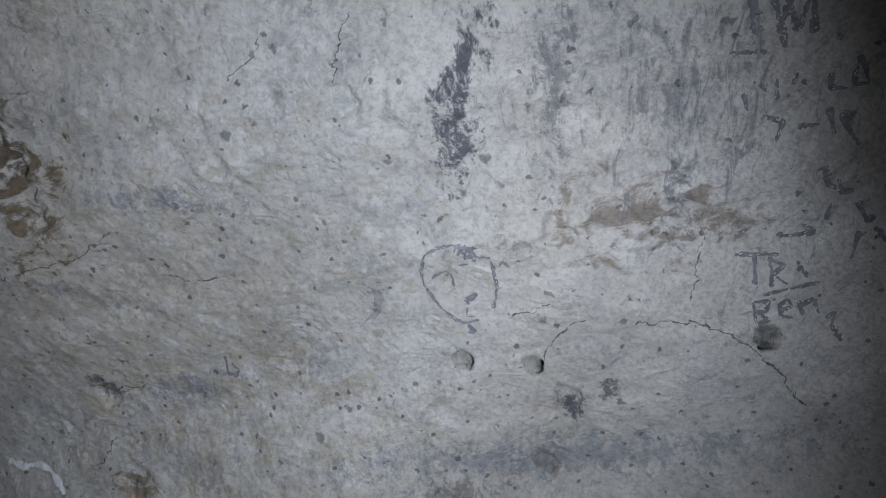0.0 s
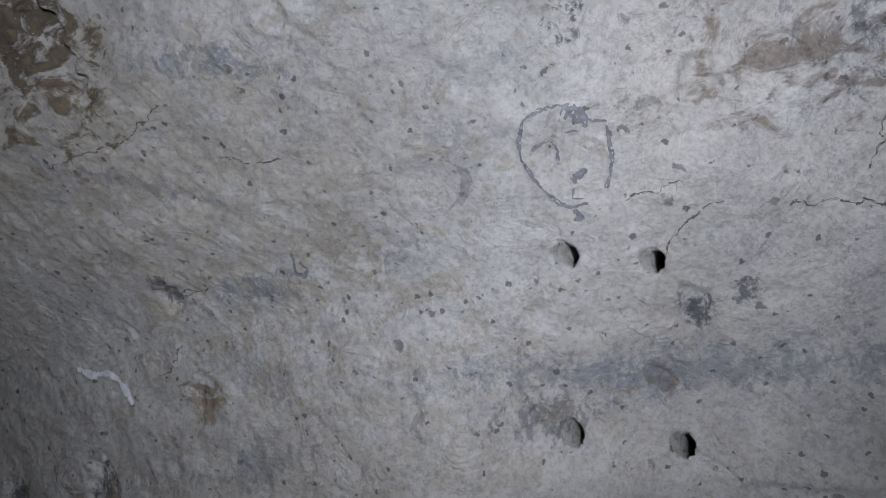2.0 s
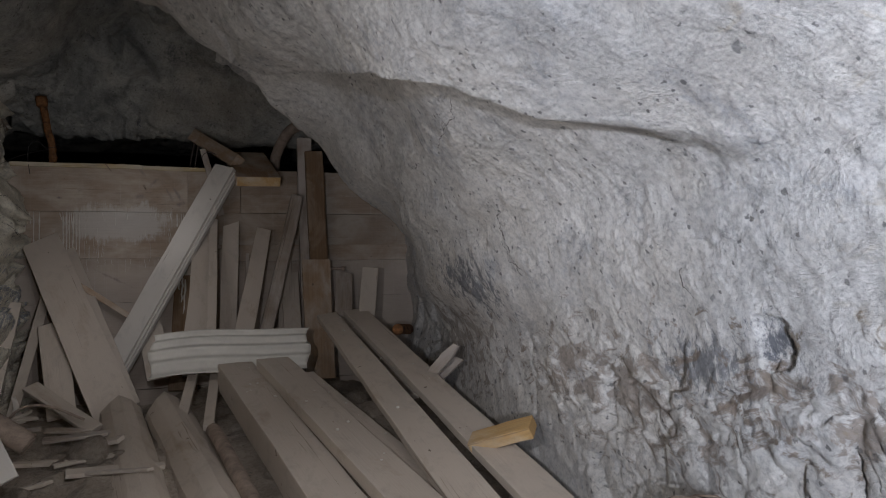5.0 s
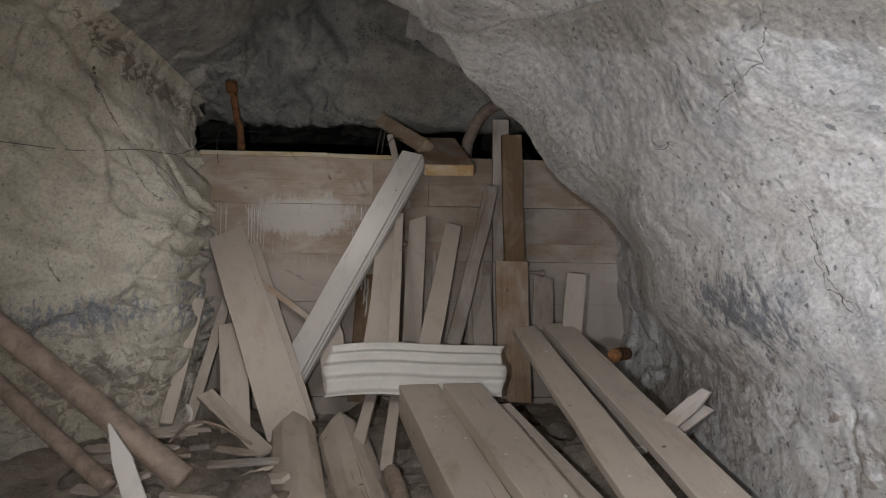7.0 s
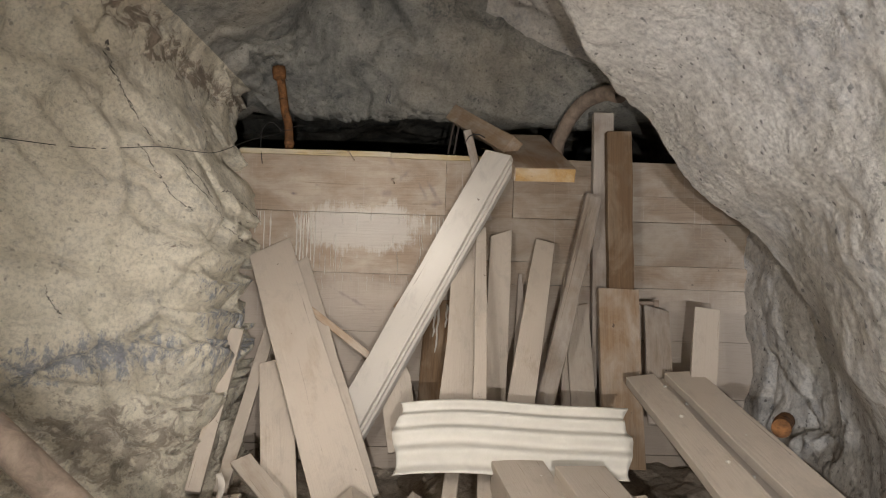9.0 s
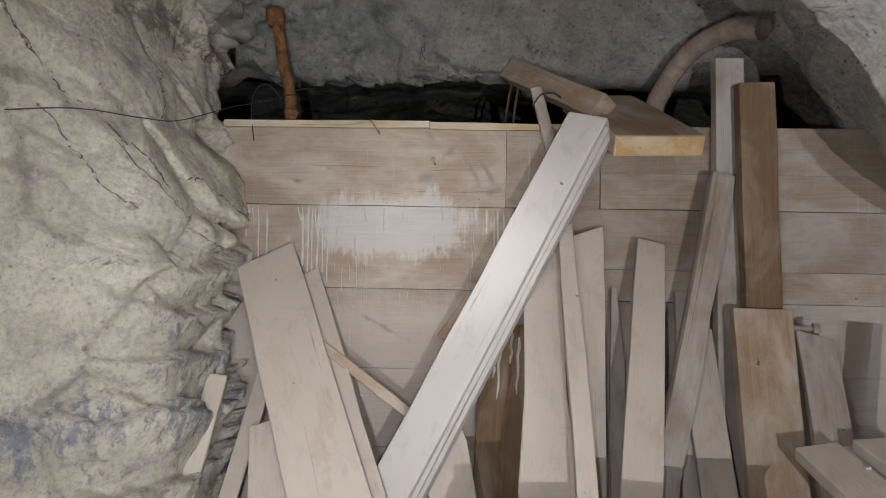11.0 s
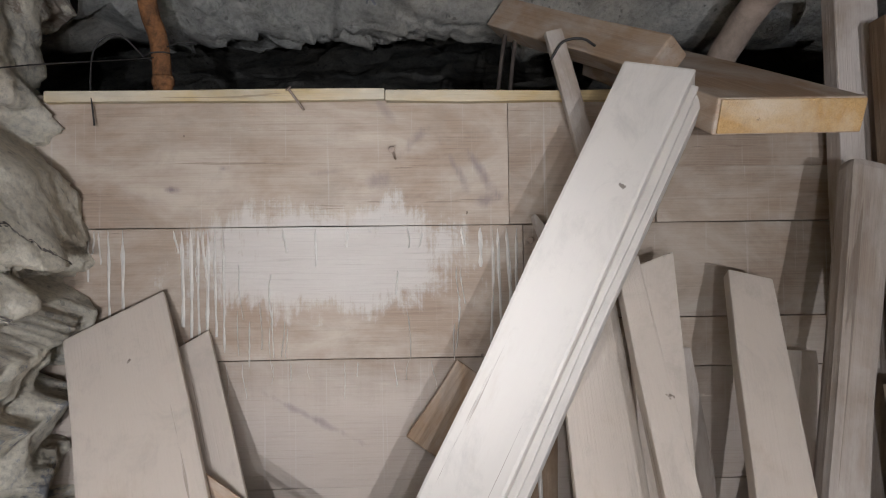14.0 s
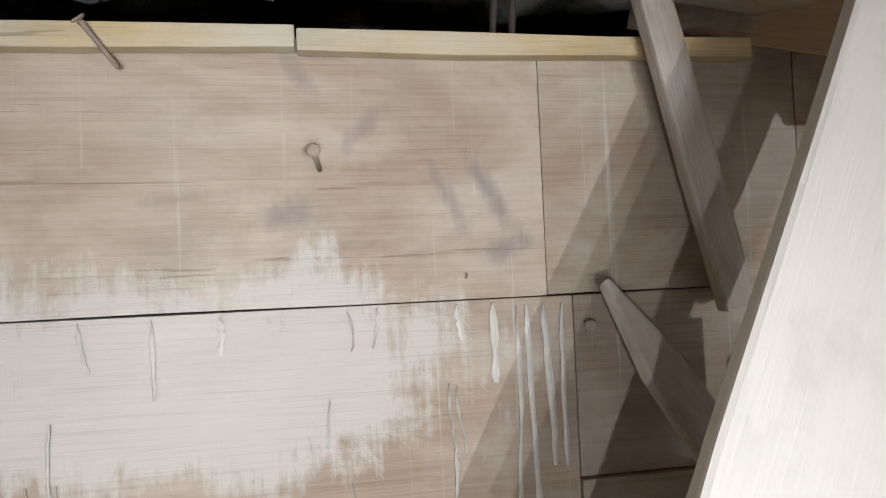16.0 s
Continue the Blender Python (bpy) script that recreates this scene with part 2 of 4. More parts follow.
def wood_material(name, pale, mid, dusty, dust, grain=1.0):
    """Sawn wood along the object's x axis, under a coat of dust."""
    mat, n, l, b = material(name)
    co = n.new("ShaderNodeTexCoord").outputs["Object"]
    rnd = n.new("ShaderNodeObjectInfo").outputs["Random"]
    add = n.new("ShaderNodeVectorMath")
    add.operation = "ADD"
    shift = n.new("ShaderNodeCombineXYZ")
    l.new(maths(n, l, "MULTIPLY", rnd, 37.0), shift.inputs[0])
    l.new(maths(n, l, "MULTIPLY", rnd, 11.0), shift.inputs[1])
    l.new(co, add.inputs[0]), l.new(shift.outputs[0], add.inputs[1])
    co = add.outputs[0]
    streak = noisy(n, l, mapping(n, l, co, (1.5, 70, 70)), 1.6, 8, 0.62, 0.5)
    fibre = noisy(n, l, mapping(n, l, co, (5, 260, 260)), 1.5, 4, 0.7)
    base = mix(n, l, ramp(n, l, streak, [(0.27, 0.0), (0.76, 1.0)]), mid, pale)
    base = mix(n, l, ramp(n, l, fibre, [(0.3, 0.30), (0.58, 0.0)]), base, (0.12, 0.08, 0.05))
    knots = ramp(n, l, noisy(n, l, mapping(n, l, co, (3.0, 7, 7)), 1.3, 2, 0.4), [(0.72, 0.0), (0.78, 0.8)])
    base = mix(n, l, knots, base, (0.13, 0.08, 0.05))
    film = noisy(n, l, mapping(n, l, co, (1, 2, 2)), 3.2, 7, 0.62, 0.5)
    veil = ramp(n, l, film, [(0.5 - dust * 0.32, 0.0), (0.72 - dust * 0.30, 0.97)])
    base = mix(n, l, veil, base, dusty)
    dots = speckle(n, l, co, 24, 0.05, 0.05, 0.22)
    base = mix(n, l, maths(n, l, "MULTIPLY", dots, 0.8), base, (0.10, 0.07, 0.05))
    split = ramp(n, l, noisy(n, l, mapping(n, l, co, (1.1, 42, 42), loc=(3, 1, 2)), 1.2, 6, 0.6, 0.8), [(0.665, 0.0), (0.69, 0.5)])
    base = mix(n, l, split, base, (0.13, 0.09, 0.06))
    smut = ramp(n, l, noisy(n, l, mapping(n, l, co, (1, 1.6, 1.6), loc=(8, 2, 2)), 7, 9, 0.72, 0.5), [(0.52, 0.0), (0.70, 0.38)])
    base = mix(n, l, smut, base, tuple(c * 0.55 for c in dusty))
    tone = n.new("ShaderNodeHueSaturation")
    l.new(maths(n, l, "ADD", maths(n, l, "MULTIPLY", rnd, 0.22), 0.86), tone.inputs["Value"])
    l.new(base, tone.inputs["Color"])
    l.new(tone.outputs[0], b.inputs["Base Color"])
    b.inputs["Roughness"].default_value = 0.8
    b.inputs["Specular IOR Level"].default_value = 0.25
    h = bumped(n, l, streak, 0.35 * grain, 0.006, None)
    bumped(n, l, fibre, 0.3 * grain, 0.002, b, h)
    return mat


DUST = (0.525, 0.455, 0.375)
WOOD_DUSTY = wood_material("dust_covered_wood", (0.44, 0.34, 0.23), (0.31, 0.22, 0.14), DUST, 0.98)
WOOD_BARE = wood_material("sawn_bulkhead_wood", (0.42, 0.30, 0.19), (0.31, 0.20, 0.12), (0.52, 0.45, 0.37), 0.2)
def bulkhead_wood():
    """Brown boards with a pale crust that has run down from the upper seam."""
    mat = wood_material("bulkhead_boards", (0.37, 0.29, 0.215), (0.29, 0.215, 0.155), (0.45, 0.385, 0.31), 0.34)
    n, l = mat.node_tree.nodes, mat.node_tree.links
    b = n["Principled BSDF"]
    old = b.inputs["Base Color"].links[0].from_socket
    co = n.new("ShaderNodeTexCoord").outputs["Object"]
    away = mapping(n, l, co, (2.6, 0.0, 7.0), loc=(0.25, 0, -7.0))
    dist = n.new("ShaderNodeVectorMath")
    dist.operation = "LENGTH"
    l.new(away, dist.inputs[0])
    runs = noisy(n, l, mapping(n, l, co, (42, 9, 2.2)), 1.1, 8, 0.7, 0.3)
    ragged = maths(n, l, "ADD", maths(n, l, "MULTIPLY", noisy(n, l, mapping(n, l, co, (9, 9, 7)), 1.1, 10, 0.74, 0.5), 0.62), maths(n, l, "MULTIPLY", runs, 0.38))
    crust = maths(n, l, "SUBTRACT", maths(n, l, "MULTIPLY", ragged, 2.6), dist.outputs["Value"])
    crust = ramp(n, l, crust, [(0.42, 0.0), (0.66, 0.72)])
    low = n.new("ShaderNodeSeparateXYZ")
    l.new(co, low.inputs[0])
    lower = ramp(n, l, maths(n, l, "ADD", low.outputs[2], maths(n, l, "MULTIPLY", ragged, 0.25)), [(0.80, 0.75), (0.93, 0.0)])
    pale = mix(n, l, lower, old, (0.50, 0.43, 0.36))
    pale = mix(n, l, crust, pale, (0.55, 0.52, 0.47))
    # fine saw marks, and thin pale runs below the crust
    marks = noisy(n, l, mapping(n, l, co, (3, 3, 190), rot=(0, 0.05, 0)), 1.6, 5, 0.6, 0.6)
    pale = mix(n, l, ramp(n, l, marks, [(0.30, 0.22), (0.46, 0.0)]), pale, (0.17, 0.12, 0.085))
    thin = ramp(n, l, noisy(n, l, mapping(n, l, co, (75, 9, 1.6), loc=(4, 0, 2)), 1.2, 6, 0.65, 0.2), [(0.60, 0.0), (0.70, 0.45)])
    pale = mix(n, l, thin, pale, (0.54, 0.50, 0.44))
    for x, z, hu, hv, tilt, strength in ((0.09, 1.26, 0.055, 0.016, 52, 0.6), (0.175, 1.20, 0.075, 0.014, -62, 0.7), (0.225, 1.20, 0.075, 0.014, -58, 0.7), (0.245, 1.125, 0.035, 0.014, 15, 0.6), (0.02, 1.33, 0.05, 0.014, -50, 0.55), (0.0, 1.17, 0.045, 0.022, 20, 0.55), (-0.10, 1.19, 0.05, 0.008, 4, 0.5), (-0.44, 1.155, 0.022, 0.010, 0, 0.95), (-0.33, 1.20, 0.018, 0.010, 0, 0.7), (-0.15, 0.66, 0.16, 0.010, -28, 0.6)):
        node = n.new("ShaderNodeMapping")
        node.vector_type = "TEXTURE"
        node.inputs["Location"].default_value, node.inputs["Rotation"].default_value = (x, 0, z), (0, radians(-tilt), 0)
        node.inputs["Scale"].default_value = (hu, 100, hv)
        l.new(co, node.inputs["Vector"])
        far = n.new("ShaderNodeVectorMath")
        far.operation = "LENGTH"
        l.new(node.outputs[0], far.inputs[0])
        mask = maths(n, l, "SUBTRACT", maths(n, l, "MULTIPLY", ragged, 4.5), maths(n, l, "ADD", far.outputs["Value"], 1.35))
        pale = mix(n, l, ramp(n, l, mask, [(0.0, 0.0), (0.9, strength)]), pale, (0.20, 0.165, 0.16))
    l.new(pale, b.inputs["Base Color"])
    return mat


WOOD_WALL = bulkhead_wood()
WOOD_PALE = wood_material("pale_dusted_timber", (0.50, 0.43, 0.35), (0.42, 0.35, 0.27), (0.57, 0.53, 0.47), 1.15, 0.5)
WOOD_DARK = wood_material("dark_weathered_wood", (0.24, 0.15, 0.08), (0.13, 0.08, 0.045), (0.34, 0.26, 0.18), 0.15, 1.4)
WOOD_GREY = wood_material("grey_weathered_wood", (0.40, 0.33, 0.26), (0.27, 0.21, 0.16), (0.48, 0.42, 0.36), 0.4, 1.3)
WOOD_BATTEN = wood_material("batten_wood", (0.62, 0.48, 0.25), (0.50, 0.37, 0.18), (0.56, 0.50, 0.38), 0.38)
WOOD_FRESH = wood_material("fresh_sawn_wood", (0.60, 0.40, 0.17), (0.48, 0.29, 0.11), (0.6, 0.5, 0.36), 0.1)


def plain(name, colour, rough=0.6, metal=0.0, vary=0.3, scale=12.0, bump=0.3):
    mat, n, l, b = material(name)
    co = n.new("ShaderNodeTexCoord").outputs["Object"]
    fac = noisy(n, l, co, scale, 7, 0.7, 0.3)
    low = tuple(c * (1 - vary) for c in colour)
    l.new(mix(n, l, ramp(n, l, fac, [(0.35, 0.0), (0.65, 1.0)]), low, colour), b.inputs["Base Color"])
    b.inputs["Roughness"].default_value, b.inputs["Metallic"].default_value = rough, metal
    bumped(n, l, noisy(n, l, co, scale * 6, 4, 0.6), bump, 0.003, b)
    return mat


RUST = plain("rusted_iron", (0.31, 0.135, 0.045), 0.85, 0.1, 0.8, 26, 0.9)
RUST_DULL = plain("dusty_rusted_iron", (0.40, 0.31, 0.24), 0.8, 0.1, 0.5, 14, 0.5)
IRON = plain("dull_iron", (0.16, 0.13, 0.11), 0.6, 0.6, 0.4)
WIRE = plain("black_wire", (0.05, 0.045, 0.04), 0.6, 0.4)
ZINC = plain("dusty_corrugated_iron", (0.60, 0.57, 0.50), 0.75, 0.0, 0.16, 7, 0.25)
SOOT = plain("charcoal", (0.24, 0.235, 0.245), 0.95, 0, 0.55, 90, 0.3)
CREVICE = plain("crack_shade", (0.15, 0.13, 0.11), 0.95, 0, 0.4, 60)
CHALK = plain("chalk", (0.80, 0.80, 0.82), 0.9, 0, 0.22, 40)
FIBRE = plain("torn_paper", (0.62, 0.56, 0.48), 0.9, 0, 0.2)
MINERAL = plain("white_mineral_crust", (0.64, 0.60, 0.53), 0.85, 0, 0.2, 30, 0.5)


# ---- mesh helpers ----
def mesh_object(name, bm, mat, parent=None, label="", smooth=False):
    me = bpy.data.meshes.new(name)
    bmesh.ops.recalc_face_normals(bm, faces=bm.faces)
    bm.to_mesh(me)
    bm.free()
    for m in (mat if isinstance(mat, (list, tuple)) else [mat]):
        me.materials.append(m)
    if smooth:
        me.polygons.foreach_set("use_smooth", [True] * len(me.polygons))
    ob = new(name, me)
    if parent is not None:
        ob.parent = parent
    if label:
        ob["label"] = label
    return ob


def part(name, bm, mat, parent, label="", smooth=False):
    return mesh_object(name, bm, mat, parent, label, smooth)


def smoothstep(a, b, v):
    t = np.clip((np.asarray(v, float) - a) / (b - a), 0, 1)
    return t * t * (3 - 2 * t)


def hash3(i, j, k):
    h = (i * 374761393 + j * 668265263 + k * 1440662683 + 974634777) & 0xFFFFFFFF
    h = ((h ^ (h >> 13)) * 1274126177) & 0xFFFFFFFF
    h = ((h ^ (h >> 16)) * 2246822519) & 0xFFFFFFFF
    return ((h ^ (h >> 15)) & 0xFFFFFF) / float(0xFFFFFF)


def value_noise(p):
    """Smooth noise in -1..1 at the rows of p."""
    c = np.floor(p).astype(np.int64)
    f = p - c
    f = f * f * f * (f * (f * 6 - 15) + 10)
    out = np.zeros(len(p))
    for dx in (0, 1):
        for dy in (0, 1):
            for dz in (0, 1):
                w = (f[:, 0] if dx else 1 - f[:, 0]) * (f[:, 1] if dy else 1 - f[:, 1]) * (f[:, 2] if dz else 1 - f[:, 2])
                out += w * hash3(c[:, 0] + dx, c[:, 1] + dy, c[:, 2] + dz)
    return out * 2 - 1


def fractal(p, scale, octaves=4, gain=0.5, ridged=False):
    total, amp, q = np.zeros(len(p)), 1.0, p * scale
    for k in range(octaves):
        v = value_noise(q + 17.3 * k)
        total += amp * ((1 - 2 * np.abs(v)) if ridged else v)
        amp, q = amp * gain, q * 2.03
    return total


def facets(p, scale):
    """Cellular relief: each cell a plane of its own, for broken rock."""
    q = p * scale
    c = np.floor(q).astype(np.int64)
    best, value = np.full(len(p), 1e9), np.zeros(len(p))
    second = np.full(len(p), 1e9)
    for dx in (-1, 0, 1):
        for dy in (-1, 0, 1):
            for dz in (-1, 0, 1):
                i, j, k = c[:, 0] + dx, c[:, 1] + dy, c[:, 2] + dz
                s = np.stack([i + hash3(i, j, k), j + hash3(i + 91, j, k), k + hash3(i, j + 57, k)], 1)
                d = ((q - s) ** 2).sum(1)
                tilt = (q - s) @ np.array([0.5, -0.35, 0.6]) * (hash3(i, j, k + 33) - 0.5) * 2 + (hash3(i + 7, j, k) - 0.5)
                near = d < best
                second = np.where(near, best, np.minimum(second, d))
                value = np.where(near, tilt, value)
                best = np.where(near, d, best)
    return value, np.sqrt(second) - np.sqrt(best)


# ---- the drift: rock all round, given as a radius about a level axis ----
CX, CZ = 0.2, 1.5
TURNS = (-80, -45, -30, -13.5, -6, 2, 9, 14.3, 21, 37, 48, 60, 73, 90, 115, 135, 155, 170, 190, 215, 260)
RADII = (1.95, 1.75, 1.60, 1.41, 1.355, 1.30, 1.276, 1.218, 1.12, 1.0, 1.03, 1.09, 1.18, 1.30, 1.43, 1.5, 1.5, 1.45, 1.45, 1.6, 1.95)


def radius(a, y):
    """The rock's distance from the axis at a degrees from the right-hand side (upwards positive)."""
    r = np.interp(a, TURNS, RADII)
    # the start: the foot of the wall draws back
    r = r + 0.28 * smoothstep(0.95, 0.25, y) * smoothstep(13, -8, a)
    # the shelf that hangs over the lower wall
    lip = np.interp(y, (2.0, 2.4, 2.62, 2.8, 3.03, 3.7, 4.1, 4.5), (6, 14, 19.5, 30, 40, 50, 61, 71))
    r = r - (0.10 + 0.05 * smoothstep(2.6, 3.1, y)) * smoothstep(2.0, 2.7, y) * smoothstep(4.7, 4.0, y) * smoothstep(lip - 2.5, lip + 1.0, a) * smoothstep(lip + 42, lip + 14, a)
    # further on the wall swells at breast height and the roof springs wider
    far = smoothstep(2.9, 3.9, y)
    r = r - far * 0.11 * smoothstep(-12, -1, a) * smoothstep(22, 12, a) * smoothstep(5.0, 4.5, y)
    r = r + far * 0.13 * smoothstep(22, 38, a) * smoothstep(70, 50, a)
    r = r + 0.07 * smoothstep(4.5, 5.0, y) * smoothstep(12, 0, a)
    # the corner leans: its foot draws back, its head comes forward
    r = r + 0.10 * smoothstep(4.0, 4.85, y) * smoothstep(34, 20, a) * smoothstep(-30, -10, a)
    r = r - 0.07 * smoothstep(4.2, 4.8, y) * smoothstep(5.3, 5.1, y) * smoothstep(42, 54, a) * smoothstep(88, 72, a)
    # behind the corner the wall steps back
    corner = 5.0 - 0.45 * smoothstep(45, 72, a)
    r = r + (0.08 + 0.32 * smoothstep(0, 22, a)) * smoothstep(corner, corner + 0.14, y) * smoothstep(120, 96, a) * smoothstep(-25, -5, a)
    # the buttress on the other side
    b = smoothstep(4.45, 5.22, y) * smoothstep(5.75, 5.5, y) * 0.08 + smoothstep(4.45, 5.22, y) * 0.56
    r = r - b * smoothstep(129, 155, a) * smoothstep(285, 240, a)
    # the brow over the bulkhead, and the dark hollow behind it
    w = smoothstep(5.80, 6.26, y) * smoothstep(20, 50, a) * smoothstep(176, 145, a)
    r = r * (1 - w) + w * 1.03 / np.maximum(np.sin(np.radians(np.clip(a, 20, 160))), 0.5)
    r = r + 0.8 * smoothstep(6.28, 7.2, y)
    return r


def drift(name, a0, a1, y0, y1, step_a, step_y, mat):
    na, ny = int((a1 - a0) / step_a) + 1, int((y1 - y0) / step_y) + 1
    aa, yy = np.meshgrid(np.linspace(a0, a1, na), np.linspace(y0, y1, ny), indexing="ij")
    a, y = aa.ravel(), yy.ravel()
    co = rock_points(a, y)
    idx = np.arange(na * ny).reshape(na, ny)
    quads = np.stack([idx[:-1, :-1], idx[:-1, 1:], idx[1:, 1:], idx[1:, :-1]], -1).reshape(-1, 4)
    me = bpy.data.meshes.new(name)
    me.from_pydata(co.tolist(), [], quads.tolist())
    me.polygons.foreach_set("use_smooth", [True] * len(me.polygons))
    me.materials.append(mat)
    return new(name, me)


# drill holes: turn, y, radius; chips: turn, y, half height in degrees, half width, depth
HOLES = [(9.3, 0.472, 0.022), (7.6, 0.321, 0.021), (6.3, -0.176, 0.025), (-6.7, 0.364, 0.021), (-5.3, 0.576, 0.022)]
CHIPS = [(20.7, 0.173, 2.0, 0.035, 0.016), (4.0, 0.27, 1.2, 0.03, 0.02), (19.9, 0.062, 2.6, 0.05, 0.012), (18.9, -0.04, 2.4, 0.05, 0.012), (13.4, 1.456, 1.2, 0.035, 0.015), (2.1, 1.468, 2.2, 0.04, 0.012), (-8.2, 1.906, 4.5, 0.06, 0.025), (-7.5, 2.316, 2.5, 0.05, 0.025), (10.2, 1.648, 0.8, 0.012, 0.012), (-1.5, 0.382, 1.0, 0.03, 0.015), (43.1, 1.282, 7, 0.06, 0.05), (38.4, 1.919, 4, 0.05, 0.02), (13.0, 1.471, 1.5, 0.03, 0.015), (37.0, 0.789, 1.5, 0.03, 0.01), (32.2, 3.069, 2.0, 0.06, 0.01), (-1.3, 0.365, 1.2, 0.04, 0.015), (39.7, 0.478, 1.8, 0.03, 0.012)]


def rock_points(a, y):
    a, y = np.asarray(a, float), np.asarray(y, float)
    r = radius(a, y)
    th = np.radians(a)
    p = np.stack([CX + r * np.cos(th), y, CZ + r * np.sin(th)], 1)
    # how broken the rock is: smooth limewash by the start, blocky on the buttress and low down
    broken = np.clip(smoothstep(120, 140, a) + (0.55 + 0.45 * smoothstep(5.2, 5.7, y)) * smoothstep(48, 85, a) + 0.8 * smoothstep(-6, -16, a) + 0.35 * smoothstep(4.9, 5.2, y), 0, 1) * np.maximum(smoothstep(-0.35, 0.5, 0.35 + fractal(p + 20, 1.3, 2)), 1.25 * smoothstep(125, 140, a) + 1.1 * smoothstep(5.3, 5.7, y) * smoothstep(45, 80, a))
    soft = 0.016 * fractal(p, 2.4, 3, 0.4) + 0.004 * fractal(p, 11, 3, 0.6) + 0.0025 * fractal(p, 38, 2)
    cell, edge = facets(p * np.array([1, 1, 1.2]) + 0.10 * np.stack([fractal(p, 3, 2), fractal(p + 5, 3, 2), fractal(p + 9, 3, 2)], 1), 2.7)
    cell2, edge2 = facets(p + 0.04 * np.stack([fractal(p, 9, 2)] * 3, 1), 11.0)
    slab_side = smoothstep(122, 138, a)
    hard = (0.085 - 0.035 * slab_side) * cell - 0.030 * np.exp(-edge / 0.045) + (0.022 - 0.013 * slab_side) * cell2 * (0.6 + fractal(p + 3, 2.5, 2)) - (0.010 - 0.006 * slab_side) * np.exp(-edge2 / 0.05) + (0.014 - 0.007 * slab_side) * fractal(p, 8, 4, 0.6)
    # slanting beds of the broken rock
    bed = p[:, 2] * 0.85 + p[:, 0] * 0.6 + 0.10 * fractal(p + 31, 2.2, 3)
    saw = bed * 6.5
    saw = saw - np.floor(saw)
    hard = hard + (0.030 + 0.026 * slab_side) * (saw - 0.5) * smoothstep(0.0, 0.06, saw) * smoothstep(-0.2, 0.4, fractal(p + 40, 1.8, 2))
    # the relief stands out from the surface, also where the rock turns across the drift
    slope = np.clip((radius(a, y + 0.012) - radius(a, y - 0.012)) / 0.024, -2.5, 2.5)
    bulge = soft + broken * hard
    long_way = np.sqrt(1 + slope * slope)
    r = r - bulge / long_way
    y_out = y + bulge * slope / long_way
    # chipped places, with a ragged rim
    wob = 0.25 * fractal(p, 40, 2)
    for ca, cy, ra, ry, depth in CHIPS:
        q = np.hypot((a - ca) / ra, (y - cy) / ry) + wob
        r = r + depth * smoothstep(1.1, 0.75, q)
    # drill holes
    for ca, cy, size in HOLES:
        q = np.hypot((a - ca) * math.radians(1.3), y - cy)
        r = r + 0.32 * smoothstep(size * 1.06, size * 0.86, q)
    return np.stack([CX + r * np.cos(th), y_out, CZ + r * np.sin(th)], 1)


tagged(drift("wall_right", -26, 80, -0.9, 3.3, 0.27, 0.0055, ROCK), "limewashed rock wall of the drift with drill holes and soot", "rock wall", kind="structure")
tagged(drift("wall_right_far", -26, 80, 3.3, 5.0, 0.45, 0.010, ROCK), "limewashed rock wall of the drift ending in a corner", "rock wall", kind="structure")
tagged(drift("wall_right_low", -78, -26, -0.9, 5.0, 1.0, 0.02, ROCK), "foot of the rock wall of the drift", "rock wall", kind="structure")
tagged(drift("wall_right_back", -78, 80, -1.6, -0.9, 2.0, 0.05, ROCK), "rock wall of the drift", "rock wall", kind="structure")
tagged(drift("wall_recess", -78, 80, 5.0, 5.9, 0.7, 0.012, ROCK), "rock corner beside the plank bulkhead", "rock wall", kind="structure")
# from here back, the dark colour paints the hollow as unlit
tagged(drift("wall_behind", -78, 80, 5.9, 11.4, 1.0, 0.03, ROCK_ROOF_AND_SHADE), "rock wall behind the bulkhead, coloured dark for the shade there", "rock wall", kind="structure")
tagged(drift("ceiling_rim", 80, 130, 4.0, 4.6, 0.6, 0.014, ROCK), "pale rock roof of the drift", "rock roof", kind="structure")
tagged(drift("ceiling", 80, 130, 4.6, 6.8, 0.6, 0.014, ROCK_ROOF_AND_SHADE), "rough rock roof of the drift", "rock roof", kind="structure")
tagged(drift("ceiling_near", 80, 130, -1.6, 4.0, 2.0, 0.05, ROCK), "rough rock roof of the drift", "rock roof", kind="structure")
tagged(drift("ceiling_behind", 80, 130, 6.8, 11.4, 2.0, 0.05, ROCK_ROOF_AND_SHADE), "rock roof behind the bulkhead, coloured dark for the shade there", "rock roof", kind="structure")
tagged(drift("wall_left", 130, 258, 4.2, 6.0, 0.6, 0.009, ROCK_LEFT), "pale cracked rock buttress at the bulkhead", "rock wall", kind="structure")
tagged(drift("wall_left_near", 130, 258, -1.6, 4.2, 2.0, 0.04, ROCK_LEFT), "rock wall of the drift", "rock wall", kind="structure")
tagged(drift("wall_left_behind", 130, 258, 6.0, 11.4, 3.0, 0.08, ROCK_ROOF_AND_SHADE), "rock wall behind the bulkhead, coloured dark for the shade there", "rock wall", kind="structure")


